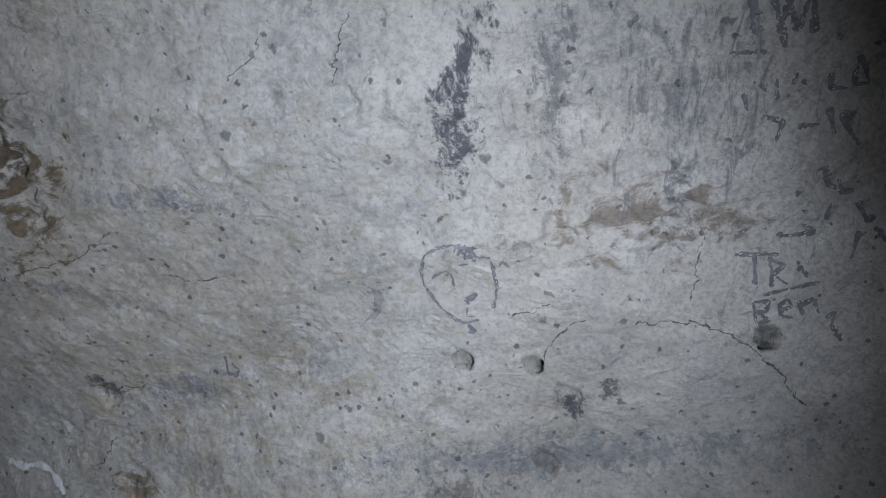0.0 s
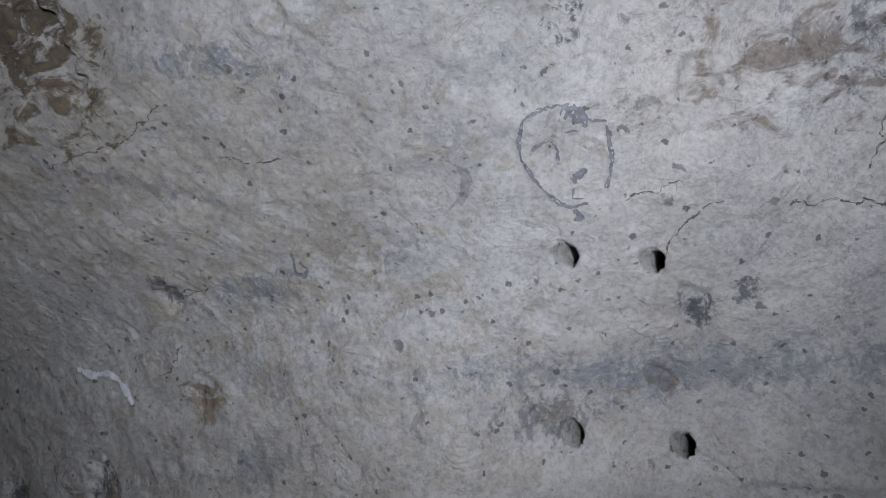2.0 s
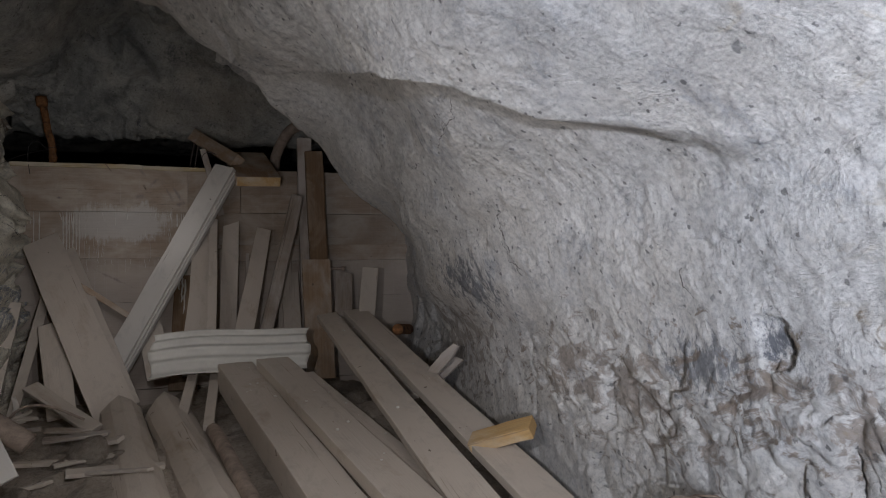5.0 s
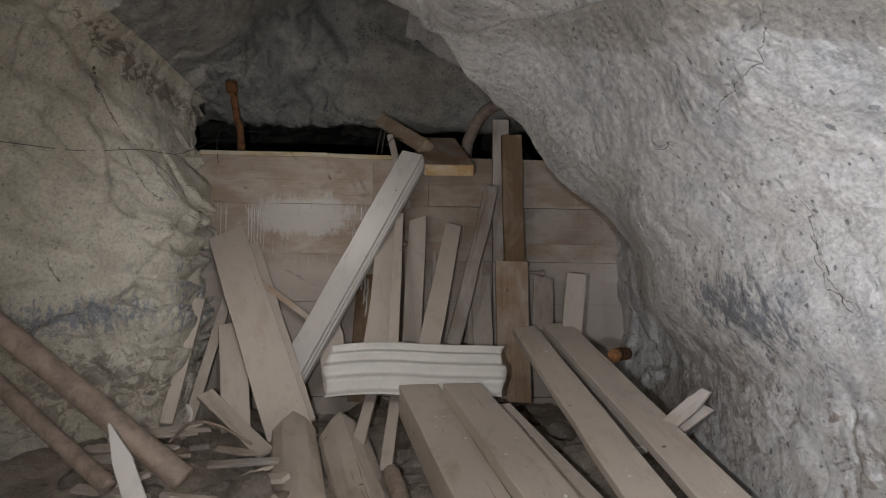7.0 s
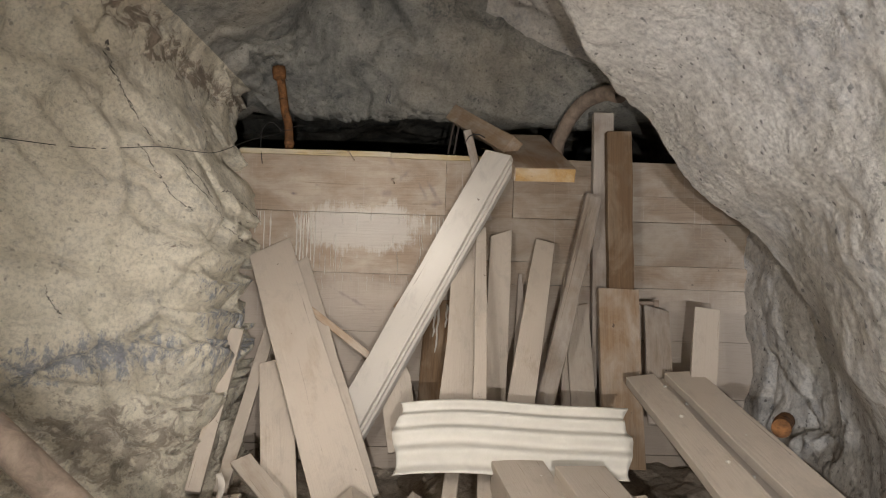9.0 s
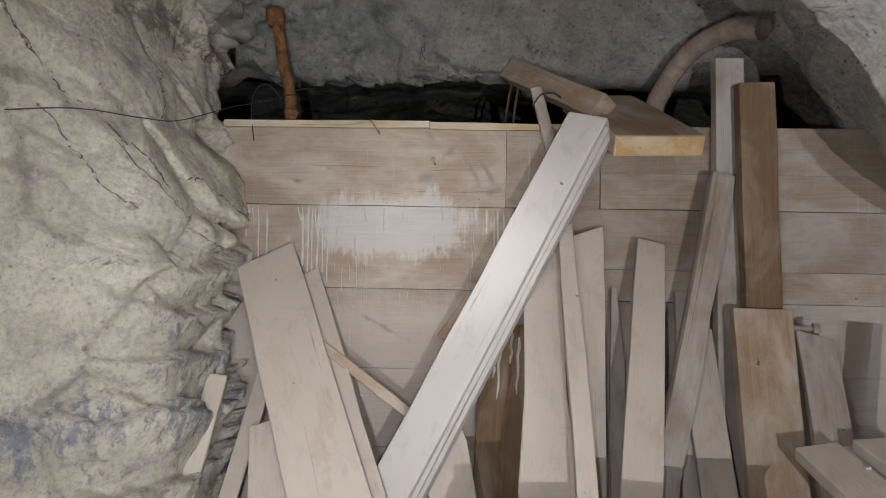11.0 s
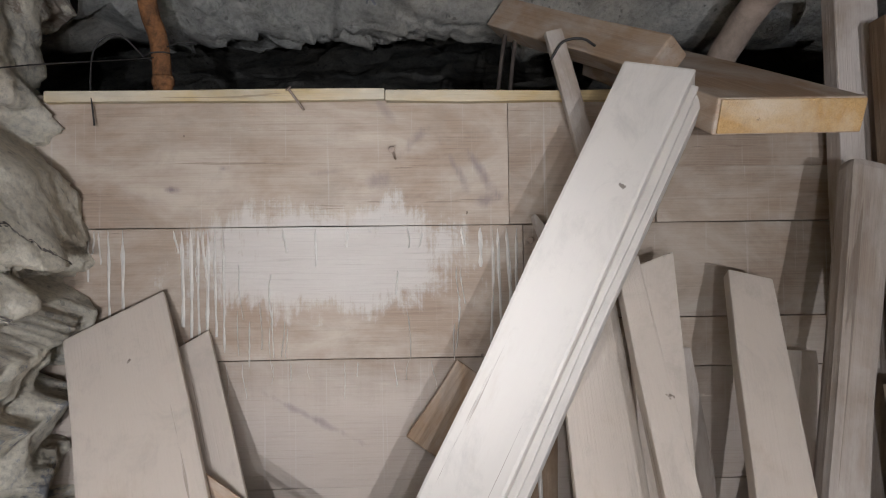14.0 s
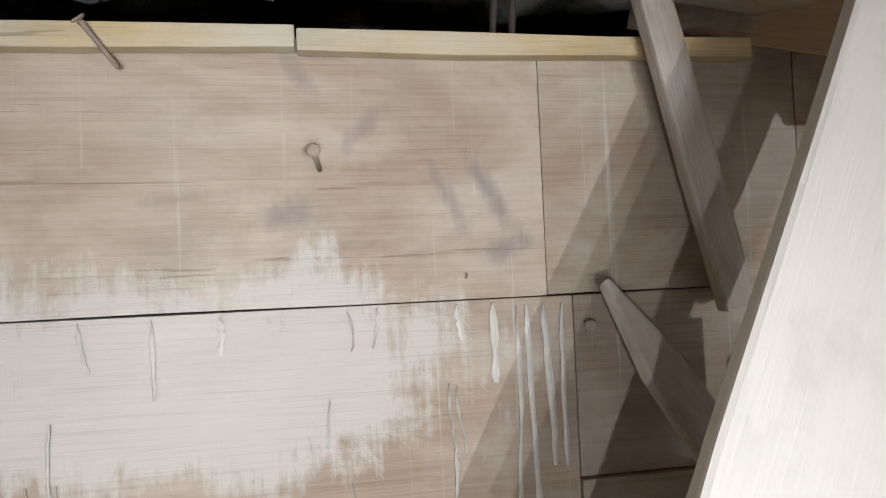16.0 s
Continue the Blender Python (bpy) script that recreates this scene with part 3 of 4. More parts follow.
def cap(name, y):
    bm = bmesh.new()
    q = [bm.verts.new((x, y + d, z)) for d in (0, 0.2) for x, z in ((-3.2, -1.6), (3.6, -1.6), (3.6, 4.2), (-3.2, 4.2))]
    for f in ((0, 1, 2, 3), (7, 6, 5, 4), (0, 4, 5, 1), (1, 5, 6, 2), (2, 6, 7, 3), (3, 7, 4, 0)):
        bm.faces.new([q[i] for i in f])
    return tagged(mesh_object(name, bm, ROCK_ROOF_AND_SHADE), "plain rock closing the drift", "rock wall", kind="structure")


# unseen ends added to close the drift, in the same dark colour
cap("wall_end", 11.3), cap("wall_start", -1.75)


def ground_height(x, y):
    h = 0.02 + 0.79 * smoothstep(1.0, 4.6, y)
    p = np.stack([x, y, np.zeros_like(x)], 1)
    return h + 0.05 * fractal(p, 2.2, 3) + 0.02 * fractal(p, 9, 3)


def ground():
    nx, ny = 110, 260
    xx, yy = np.meshgrid(np.linspace(-2.9, 3.2, nx), np.linspace(-1.8, 11.4, ny), indexing="ij")
    x, y = xx.ravel(), yy.ravel()
    p = np.stack([x, y, np.zeros_like(x)], 1)
    cell, edge = facets(p, 9.0)
    z = ground_height(x, y) + 0.03 * cell
    idx = np.arange(nx * ny).reshape(nx, ny)
    quads = np.stack([idx[:-1, :-1], idx[1:, :-1], idx[1:, 1:], idx[:-1, 1:]], -1).reshape(-1, 4)
    me = bpy.data.meshes.new("floor")
    me.from_pydata(np.stack([x, y, z], 1).tolist(), [], quads.tolist())
    me.materials.append(RUBBLE)
    return tagged(new("floor", me), "dusty rubble floor rising to the bulkhead", "rubble floor", kind="structure")


ground()


# ---- timber ----
def board_mesh(length, width, thick, seed=0, bevel=0.004, skew=0.0, wane=0.0025, taper=1.0, point=0.0, ragged=0.0):
    """A sawn board from the origin along +x, its broad face up (+z), with uneven edges and ends."""
    rng = random.Random(seed)
    bm = bmesh.new()
    n = max(3, int(length / 0.2))
    rings = []
    for i in range(n + 1):
        u = i / n
        w = width * (1 + (taper - 1) * u)
        dl, dr, dz = rng.uniform(-wane, wane), rng.uniform(-wane, wane), rng.uniform(-wane, wane) * 0.5
        lx = rx = length * u
        if i == n:
            lx, rx = lx - skew - ragged * rng.random(), rx + skew - ragged * rng.random()
            w *= 1 - point
        rings.append([bm.verts.new(c) for c in ((lx, w / 2 + dl, -thick / 2 + dz), (rx, -w / 2 + dr, -thick / 2 + dz),
                                                (rx, -w / 2 + dr, thick / 2 + dz), (lx, w / 2 + dl, thick / 2 + dz))])
    for p, q in zip(rings, rings[1:]):
        for k in range(4):
            bm.faces.new((p[k], p[(k + 1) % 4], q[(k + 1) % 4], q[k]))
    bm.faces.new(rings[0][::-1]), bm.faces.new(rings[-1])
    bmesh.ops.recalc_face_normals(bm, faces=bm.faces)
    sharp = [e for e in bm.edges if len(e.link_faces) == 2 and e.calc_face_angle() > 0.9]
    bmesh.ops.bevel(bm, geom=sharp, offset=bevel, segments=2, profile=0.6, affect="EDGES")
    return bm


def along(p0, p1, facing):
    """The pose that takes x from p0 to p1 and turns z towards facing."""
    p0, p1 = Vector(p0), Vector(p1)
    x = (p1 - p0).normalized()
    z = Vector(facing)
    z = (z - x * z.dot(x)).normalized()
    y = z.cross(x)
    m = Matrix((x, y, z)).transposed().to_4x4()
    m.translation = p0
    return m


def plank(p0, p1, width, thick, label, facing=(0, -1, 0.2), mat=None, seed=None, name="plank", group="loose planks", **kw):
    """A loose plank whose foot is at p0 and whose head is at p1."""
    global SEED
    SEED += 1
    bm = board_mesh((Vector(p1) - Vector(p0)).length, width, thick, SEED if seed is None else seed, **kw)
    ob = mesh_object(name, bm, mat or WOOD_DUSTY)
    ob.matrix_world = along(p0, p1, facing)
    return tagged(ob, label, "plank", group)


SEED = 100

# ---- the plank bulkhead ----
def bulkhead():
    root = tagged(new("bulkhead"), "bulkhead of stacked sawn boards, dusty and streaked with mineral drips", "bulkhead")
    root.location = (0, 5.78, 0.9)
    rows = [  # left, right, bottom, top, set back
        (-0.98, 0.2935, 1.972, 2.262, 0.0), (0.2945, 0.62, 1.972, 2.262, 0.002), (0.622, 1.95, 2.096, 2.262, 0.003),
        (0.622, 1.95, 1.972, 2.0945, -0.006),
        (-0.98, 0.3235, 1.682, 1.9705, 0.002), (0.325, 1.95, 1.762, 1.9705, 0.004), (0.325, 1.95, 1.652, 1.7605, -0.002),
        (-0.98, 0.55, 1.404, 1.6805, -0.002), (0.554, 1.95, 1.404, 1.6505, 0.002),
        (-0.98, 1.95, 1.13, 1.4025, 0.003), (-0.98, 1.95, 0.86, 1.1285, 0.0), (-0.98, 1.95, 0.60, 0.856, 0.002)]
    for k, (x0, x1, z0, z1, back) in enumerate(rows):
        bm = board_mesh(x1 - x0, z1 - z0, 0.045, 400 + k, bevel=0.0014, wane=0.0008)
        for v in bm.verts:
            x, y, z = v.co
            v.co = (x0 + x, 0.0225 + back - z, (z0 + z1) / 2 + y - 0.9)
        part("board", bm, WOOD_WALL, root)
    # the pale batten along the top, in two lengths
    for k, (x0, x1, z0, z1) in enumerate(((-0.70, 0.024, 2.243, 2.267), (0.026, 0.55, 2.240, 2.263))):
        bm = board_mesh(x1 - x0, z1 - z0, 0.022, 430 + k, bevel=0.002, wane=0.002)
        for v in bm.verts:
            x, y, z = v.co
            v.co = (x0 + x, -0.012 - z, (z0 + z1) / 2 + y - 0.9)
        part("batten", bm, WOOD_BATTEN, root, "yellowed batten along the top edge, patchy with dust")
    # mineral drips below the seams
    rng = random.Random(5)
    drips = [(-0.575, 1.968, 0.20), (-0.545, 1.968, 0.24)]
    drips += [(-0.418 + 0.0175 * k, 1.965, rng.uniform(0.09, 0.28)) for k in range(6)] + [(rng.uniform(-0.62, 0.28), 1.966, rng.uniform(0.03, 0.12)) for k in range(12)]
    drips += [(rng.uniform(-0.42, 0.20), rng.uniform(1.72, 1.90), rng.uniform(0.05, 0.15)) for k in range(14)]
    drips += [(0.252 + 0.019 * k, 1.962, rng.uniform(0.14, 0.26)) for k in range(4)]
    drips += [(-0.30 + 0.024 * k, rng.uniform(1.76, 1.82), rng.uniform(0.06, 0.11)) for k in range(5)]
    drips += [(-0.33 + 0.05 * k + rng.uniform(-0.02, 0.02), 1.676, rng.uniform(0.03, 0.08)) for k in range(10)]
    for x, z, length in drips:
        bm = bmesh.new()
        n = 9
        wob, w0 = rng.uniform(-0.006, 0.006), rng.uniform(0.0022, 0.0052)
        left, right, mid = [], [], []
        for i in range(n + 1):
            u = i / n
            xx = x + wob * math.sin(3 * u + x * 40) + rng.uniform(-0.0006, 0.0006)
            w = (w0 if z > 1.95 else w0 * 0.5) * min(1, 0.15 + 4 * u) * (1 - 0.45 * u) * rng.uniform(0.65, 1.3) * (1.4 if i == n - 1 else 1)
            zz = z - 0.9 - length * u
            left.append(bm.verts.new((xx - w, -0.0012, zz))), right.append(bm.verts.new((xx + w, -0.0012, zz)))
            mid.append(bm.verts.new((xx, -0.0036, zz)))
        for i in range(n):
            bm.faces.new((left[i], mid[i], mid[i + 1], left[i + 1])), bm.faces.new((mid[i], right[i], right[i + 1], mid[i + 1]))
        part("mineral_drip", bm, MINERAL, root, "white mineral drip")
    return root


def tube_mesh(points, r, sides=10, cap=True):
    """A round bar along points; r may be a list."""
    bm = bmesh.new()
    pts = [Vector(p) for p in points]
    rs = r if isinstance(r, (list, tuple)) else [r] * len(pts)
    rings, ref = [], None
    for i, p in enumerate(pts):
        t = (pts[min(i + 1, len(pts) - 1)] - pts[max(i - 1, 0)]).normalized()
        if ref is None:
            ref = t.orthogonal().normalized()
        ref = (ref - t * ref.dot(t)).normalized()
        side = t.cross(ref)
        rings.append([bm.verts.new(p + (ref * math.cos(k * math.tau / sides) + side * math.sin(k * math.tau / sides)) * rs[i]) for k in range(sides)])
    for a, b in zip(rings, rings[1:]):
        for k in range(sides):
            bm.faces.new((a[k], a[(k + 1) % sides], b[(k + 1) % sides], b[k]))
    if cap:
        bm.faces.new(rings[0][::-1]), bm.faces.new(rings[-1])
    return bm


def bend(points, n=8):
    """A smooth line through points."""
    pts = [Vector(p) for p in points]
    pts = [pts[0] * 2 - pts[1], *pts, pts[-1] * 2 - pts[-2]]
    out = []
    for a, b, c, d in zip(pts, pts[1:], pts[2:], pts[3:]):
        for i in range(n):
            t = i / n
            out.append(0.5 * (2 * b + (c - a) * t + (2 * a - 5 * b + 4 * c - d) * t * t + (3 * b - a - 3 * c + d) * t ** 3))
    return out + [pts[-2]]


def upright_pipe():
    root = tagged(new("iron_pipe"), "rusted upright iron pipe with a coupling on top, behind the bulkhead", "pipe")
    root.location = (-0.495, 5.88, 1.965)
    body = bend([(0, 0, -0.5), (0, 0, 0.33), (-0.025, -0.02, 0.52), (-0.055, -0.04, 0.72)], 6)
    part("pipe", tube_mesh(body, 0.021, 14), RUST, root, smooth=True)
    part("coupling", tube_mesh([(-0.052, -0.036, 0.66), (-0.053, -0.037, 0.668), (-0.056, -0.04, 0.705), (-0.058, -0.042, 0.725)], [0.024, 0.032, 0.034, 0.03], 14), RUST, root, "thicker rusted coupling", True)
    part("collar", tube_mesh([(0, 0, 0.34), (0, 0, 0.346), (0, 0, 0.36), (0, 0, 0.366)], [0.022, 0.025, 0.025, 0.022], 14), RUST, root, smooth=True)


def bent_pipe():
    root = tagged(new("bent_pipe"), "rusted pipe bending over the bulkhead with its open end forward", "pipe")
    root.location = (0.87, 6.0, 2.0)
    line = bend([(-0.03, 0.0, -0.3), (-0.01, 0.0, 0.30), (0.015, -0.06, 0.44), (0.07, -0.2, 0.535), (0.14, -0.36, 0.553), (0.19, -0.48, 0.515)], 7)
    bm = tube_mesh(line, 0.036, 16, False)
    inner = tube_mesh(line[-12:], 0.030, 16, False)
    me = bpy.data.meshes.new("tmp")
    inner.to_mesh(me)
    inner.free()
    bm.from_mesh(me)
    bpy.data.meshes.remove(me)
    part("pipe", bm, RUST_DULL, root, smooth=True)


def corrugated_sheet():
    bm = bmesh.new()
    nu, nv = 40, 60
    grid = []
    for i in range(nu + 1):
        u = i / nu
        row = []
        for j in range(nv + 1):
            v = j / nv
            x = 0.15 + 0.77 * u + 0.015 * (0.5 - v)
            droop = 0.55 * v + 0.45 * v * v
            y = 4.87 - 0.15 * v
            z = 1.262 - 0.205 * droop + 0.0062 * math.sin(v * math.tau * 4.2) - 0.016 * (2 * u - 1) ** 2 + 0.006 * math.sin(u * 7)
            if i in (0, nu):
                x += 0.012 * math.sin(v * 9 + i)
            if j == nv:
                z += 0.02 * math.sin(u * 3.1) - 0.025 * math.sin(u * math.pi)
            row.append(bm.verts.new((x, y - 0.0085 * math.sin(v * math.tau * 4.2), z)))
        grid.append(row)
    for i in range(nu):
        for j in range(nv):
            bm.faces.new((grid[i][j], grid[i + 1][j], grid[i + 1][j + 1], grid[i][j + 1]))
    bmesh.ops.recalc_face_normals(bm, faces=bm.faces)
    ob = mesh_object("corrugated_sheet", bm, ZINC, smooth=True)
    m = ob.modifiers.new("thickness", "SOLIDIFY")
    m.thickness = 0.002
    return tagged(ob, "bent pale corrugated iron sheet lying on the planks", "corrugated sheet")


bulkhead()
upright_pipe()
bent_pipe()
corrugated_sheet()

# the heavy timber leaning across the bulkhead
FOOT, HEAD = (-0.128, 5.292, 0.99), (0.515, 5.482, 2.225)
heavy = plank(FOOT, HEAD, 0.124, 0.05, "long pale dusty timber leaning against the bulkhead, stepped edge", (-0.42, -1, 0.25), WOOD_PALE, name="leaning_timber", group="leaning timbers", skew=0.008, bevel=0.006)
heavy_l = (Vector(HEAD) - Vector(FOOT)).length
heavy.data.transform(Matrix.Translation((0, -0.010, 0)))
for k, (off, w, drop) in enumerate(((-0.0785, 0.014, 0.009), (-0.0915, 0.014, 0.015))):
    bm = board_mesh(heavy_l - 0.012 * (k + 1), w, 0.03, 60 + k, bevel=0.004, wane=0.003)
    ob = part("edge_moulding", bm, WOOD_PALE, heavy)
    ob.location = (0.0, off, -drop)

# planks standing against the bulkhead
UP = "planks against the bulkhead"
plank((-0.005, 4.87, 0.85), (-0.522, 5.70, 1.785), 0.205, 0.028, "wide dust-covered plank leaning on the bulkhead", (0.05, -1, 0.7), group=UP, skew=0.024, taper=0.97)
plank((0.04, 4.98, 0.88), (-0.40, 5.745, 1.735), 0.10, 0.022, "narrow dusty plank behind a wider one", (0.05, -1, 0.6), group=UP, skew=0.02, ragged=0.03)
plank((-0.26, 4.95, 0.86), (-0.40, 5.40, 1.30), 0.13, 0.024, "short dusty plank under a wider one", (0.05, -1, 0.6), group=UP, skew=0.01)
plank((-0.60, 5.05, 0.86), (-0.585, 5.45, 1.42), 0.055, 0.03, "narrow dusty plank in the corner of the rock", (0.2, -1, 0.5), group=UP)
plank((-0.50, 5.05, 0.86), (-0.47, 5.60, 1.45), 0.05, 0.025, "narrow grey lath standing by the rock", (0.2, -1, 0.5), group=UP, skew=0.02)
plank((0.36, 4.95, 1.02), (0.385, 5.52, 1.84), 0.155, 0.02, "dusty plank with a torn edge standing on end", (0, -1, 0.6), group=UP, wane=0.012, taper=0.7)
plank((0.425, 4.80, 1.05), (0.454, 5.47, 1.89), 0.05, 0.03, "narrow dusty lath standing on end", (0, -1, 0.6), group=UP, taper=0.9)
plank((0.515, 5.35, 0.95), (0.556, 5.645, 1.885), 0.10, 0.022, "dusty plank with a slanted top", (0, -1, 0.3), group=UP, skew=0.02)
plank((0.56, 5.02, 1.02), (0.76, 5.65, 1.849), 0.112, 0.03, "straight dusty plank leaning on the bulkhead", (0, -1, 0.6), group=UP, skew=-0.004, taper=0.78)
plank((0.69, 5.35, 1.0), (0.972, 5.593, 2.07), 0.080, 0.06, "weathered rounded timber leaning on the bulkhead", (0, -1, 0.25), WOOD_GREY, group=UP, bevel=0.018, wane=0.007)
plank((0.64, 5.52, 0.98), (0.66, 5.72, 1.70), 0.05, 0.02, "knotty thin plank standing on end", (0, -1, 0.2), WOOD_GREY, group=UP, wane=0.008, point=0.5)
plank((0.86, 5.5, 0.98), (0.90, 5.72, 1.69), 0.075, 0.02, "short dusty plank standing on end", (0, -1, 0.2), group=UP)
plank((0.92, 5.42, 0.98), (0.925, 5.70, 1.56), 0.11, 0.02, "short dusty plank standing on end", (0, -1, 0.3), group=UP, skew=0.01)
plank((1.125, 5.60, 0.9), (1.083, 5.63, 2.372), 0.115, 0.05, "dark weathered upright post with rust-brown face", (0, -1, 0), WOOD_DARK, name="post", group="posts")
plank((1.05, 5.70, 0.9), (1.033, 5.725, 2.48), 0.095, 0.05, "grey upright post behind another", (0, -1, 0), WOOD_GREY, name="post", group="posts")
plank((1.07, 5.38, 0.9), (1.08, 5.57, 1.645), 0.178, 0.04, "short broad plank in front of the post", (0, -1, 0.1), WOOD_BARE, group=UP)
plank((1.30, 5.15, 1.1), (1.385, 5.32, 1.58), 0.10, 0.03, "short dusty plank leaning on the rock", (-0.2, -1, 0.3), group=UP)
plank((0.10, 5.72, 1.50), (0.21, 5.742, 1.655), 0.09, 0.02, "splintered offcut caught behind the timber", (0, -1, 0), WOOD_BARE, group=UP)
plank((0.47, 5.62, 1.72), (0.335, 5.72, 1.985), 0.055, 0.016, "splintered pale shard behind the timber", (0.3, -1, 0.2), WOOD_GREY, group=UP, point=0.85)
plank((-0.36, 5.50, 1.57), (0.05, 5.45, 1.28), 0.03, 0.012, "thin lath lying slanted against the bulkhead", (0, -1, 0.3), WOOD_BARE, group="laths")
plank((0.16, 5.25, 0.98), (0.08, 5.45, 1.38), 0.13, 0.02, "broken dusty board end behind the sheet", (0, -1, 0.4), group=UP, point=0.6)

stained = plank((0.262, 5.60, 0.86), (0.300, 5.735, 1.565), 0.165, 0.022, "dark brown plank with white drips, standing behind the leaning timber", (0, -1, 0.15), WOOD_DARK, group=UP, skew=0.01)
for k, (start, reach, off) in enumerate(((0.70, 0.16, 0.035), (0.69, 0.22, 0.018), (0.70, 0.11, -0.02), (0.68, 0.19, -0.045), (0.70, 0.08, 0.055))):
    run = [(start - reach * i / 6, off + 0.003 * math.sin(2.2 * i + k), 0.0125) for i in range(7)]
    part("mineral_drip", tube_mesh(run, [0.003, 0.006, 0.0055, 0.005, 0.0045, 0.005, 0.002], 6), MINERAL, stained, "white mineral drip", True)

# timber lying on top of the bulkhead
block = plank((0.715, 5.40, 2.126), (0.655, 6.02, 2.40), 0.265, 0.062, "thick sawn block resting on top of the bulkhead, fresh end", (0, -0.3, 1), WOOD_BARE, name="timber_block", group="timbers on the bulkhead", bevel=0.005)
bm = board_mesh(0.008, 0.255, 0.056, 77, bevel=0.002, wane=0.002)
part("fresh_end", bm, WOOD_FRESH, block, "fresh orange sawn end").location = (-0.004, 0, 0)
plank((0.60, 5.64, 2.285), (0.33, 6.10, 2.545), 0.085, 0.07, "squared timber propped on top of the bulkhead", (-0.7, -0.7, 0.4), WOOD_BARE, name="timber_end", group="timbers on the bulkhead", bevel=0.005)
plank((0.50, 5.735, 1.95), (0.385, 5.725, 2.38), 0.040, 0.022, "thin grey lath nailed upright", (0, -1, 0.1), WOOD_GREY, name="lath", group="laths")

# planks on the heap in front
HEAP = "planks on the heap"
plank((1.43, 3.0, 0.755), (1.268, 5.30, 1.315), 0.15, 0.035, "long dust-covered plank sloping down the heap", (-0.1, -0.2, 1), group=HEAP, ragged=0.03, taper=0.9)
plank((1.22, 3.0, 0.735), (1.095, 5.30, 1.30), 0.155, 0.035, "long dust-covered plank with a split edge", (-0.1, -0.2, 1), group=HEAP, ragged=0.05, taper=0.78)
plank((1.34, 4.3, 0.93), (1.20, 5.34, 1.275), 0.08, 0.03, "narrow dusty plank under the long ones", (-0.1, -0.2, 1), group=HEAP, ragged=0.03)
plank((1.20, 5.30, 1.1), (1.272, 5.62, 1.56), 0.11, 0.025, "short grey board end beside the post", (-0.1, -1, 0.3), WOOD_GREY, group=UP, skew=-0.012)
plank((-0.112, 5.345, 0.99), (0.530, 5.535, 2.20), 0.085, 0.02, "thin board tucked behind the leaning timber", (-0.42, -1, 0.25), WOOD_DUSTY, name="leaning_board", group="leaning timbers")
plank((0.86, 2.95, 0.695), (0.545, 4.76, 1.035), 0.165, 0.13, "thick dust-covered beam on the heap", (0, -0.2, 1), group=HEAP)
plank((1.03, 2.95, 0.785), (0.715, 4.62, 1.105), 0.155, 0.05, "broad dust-covered plank on the heap, chipped head", (0, -0.2, 1), group=HEAP, ragged=0.03)
plank((1.16, 3.4, 0.77), (0.86, 4.62, 1.03), 0.10, 0.04, "narrow dust-covered plank between two others", (0, -0.2, 1), group=HEAP, ragged=0.04)
plank((0.30, 4.40, 0.86), (0.36, 5.05, 1.10), 0.05, 0.03, "narrow dusty batten below the iron sheet", (0, -0.6, 1), group=HEAP)
plank((0.42, 4.35, 0.86), (0.46, 5.05, 1.08), 0.045, 0.03, "narrow dusty batten below the iron sheet", (0, -0.6, 1), group=HEAP)


def slab(foot, head, width, height, label, seed):
    """A split half-log with a ridge along its back and a pointed head."""
    rng = random.Random(seed)
    foot, head = Vector(foot), Vector(head)
    length = (head - foot).length
    bm = bmesh.new()
    rings = []
    n = 14
    for i in range(n + 1):
        u = i / n
        row = []
        for s, h in ((-1, 0), (-0.92, 0.35), (-0.5, 0.75), (0, 1), (0.5, 0.78), (0.92, 0.35), (1, 0)):
            x = length * u - (abs(s) * 0.085 if i == n else 0)
            row.append(bm.verts.new((x, s * width / 2 + rng.uniform(-0.004, 0.004), (h - 1) * height + rng.uniform(-0.003, 0.003))))
        rings.append(row)
    for p, q in zip(rings, rings[1:]):
        for k in range(7):
            bm.faces.new((p[k], p[(k + 1) % 7], q[(k + 1) % 7], q[k]))
    bm.faces.new(rings[0][::-1]), bm.faces.new(rings[-1])
    ob = mesh_object("split_log", bm, WOOD_DUSTY)
    ob.matrix_world = along(foot, head, (0, -0.15, 1))
    return tagged(ob, label, "log", "split logs")


slab((0.26, 3.45, 0.77), (0.005, 4.86, 0.965), 0.19, 0.09, "dust-covered split log with a pointed head", 1)
slab((0.50, 3.45, 0.78), (0.215, 4.79, 0.975), 0.20, 0.10, "dust-covered split log with a ridged back", 2)


def pole(points, r, mat, label, name="iron_pipe", inner=0.75):
    line = bend(points, 5)
    bm = tube_mesh(line, r, 16, False)
    core = tube_mesh(line[-3:], r * inner, 16, True)
    me = bpy.data.meshes.new("core")
    core.to_mesh(me)
    core.free()
    bm.from_mesh(me)
    bpy.data.meshes.remove(me)
    return tagged(mesh_object(name, bm, mat, smooth=True), label, "pipe", "pipes on the heap")


pole([(-1.20, 4.17, 1.645), (-0.72, 4.10, 1.305), (-0.19, 4.0, 0.925)], 0.040, RUST_DULL, "dusty rusted pipe lying slanted on the rubble")
pole([(-1.15, 4.42, 1.31), (-0.75, 4.15, 1.11), (-0.38, 3.92, 0.93)], 0.028, RUST_DULL, "thinner dusty pipe lying on the rubble")
pole([(0.60, 3.3, 0.72), (0.50, 3.9, 0.82), (0.44, 4.25, 0.87)], 0.03, RUST_DULL, "dusty pipe lying between the planks")


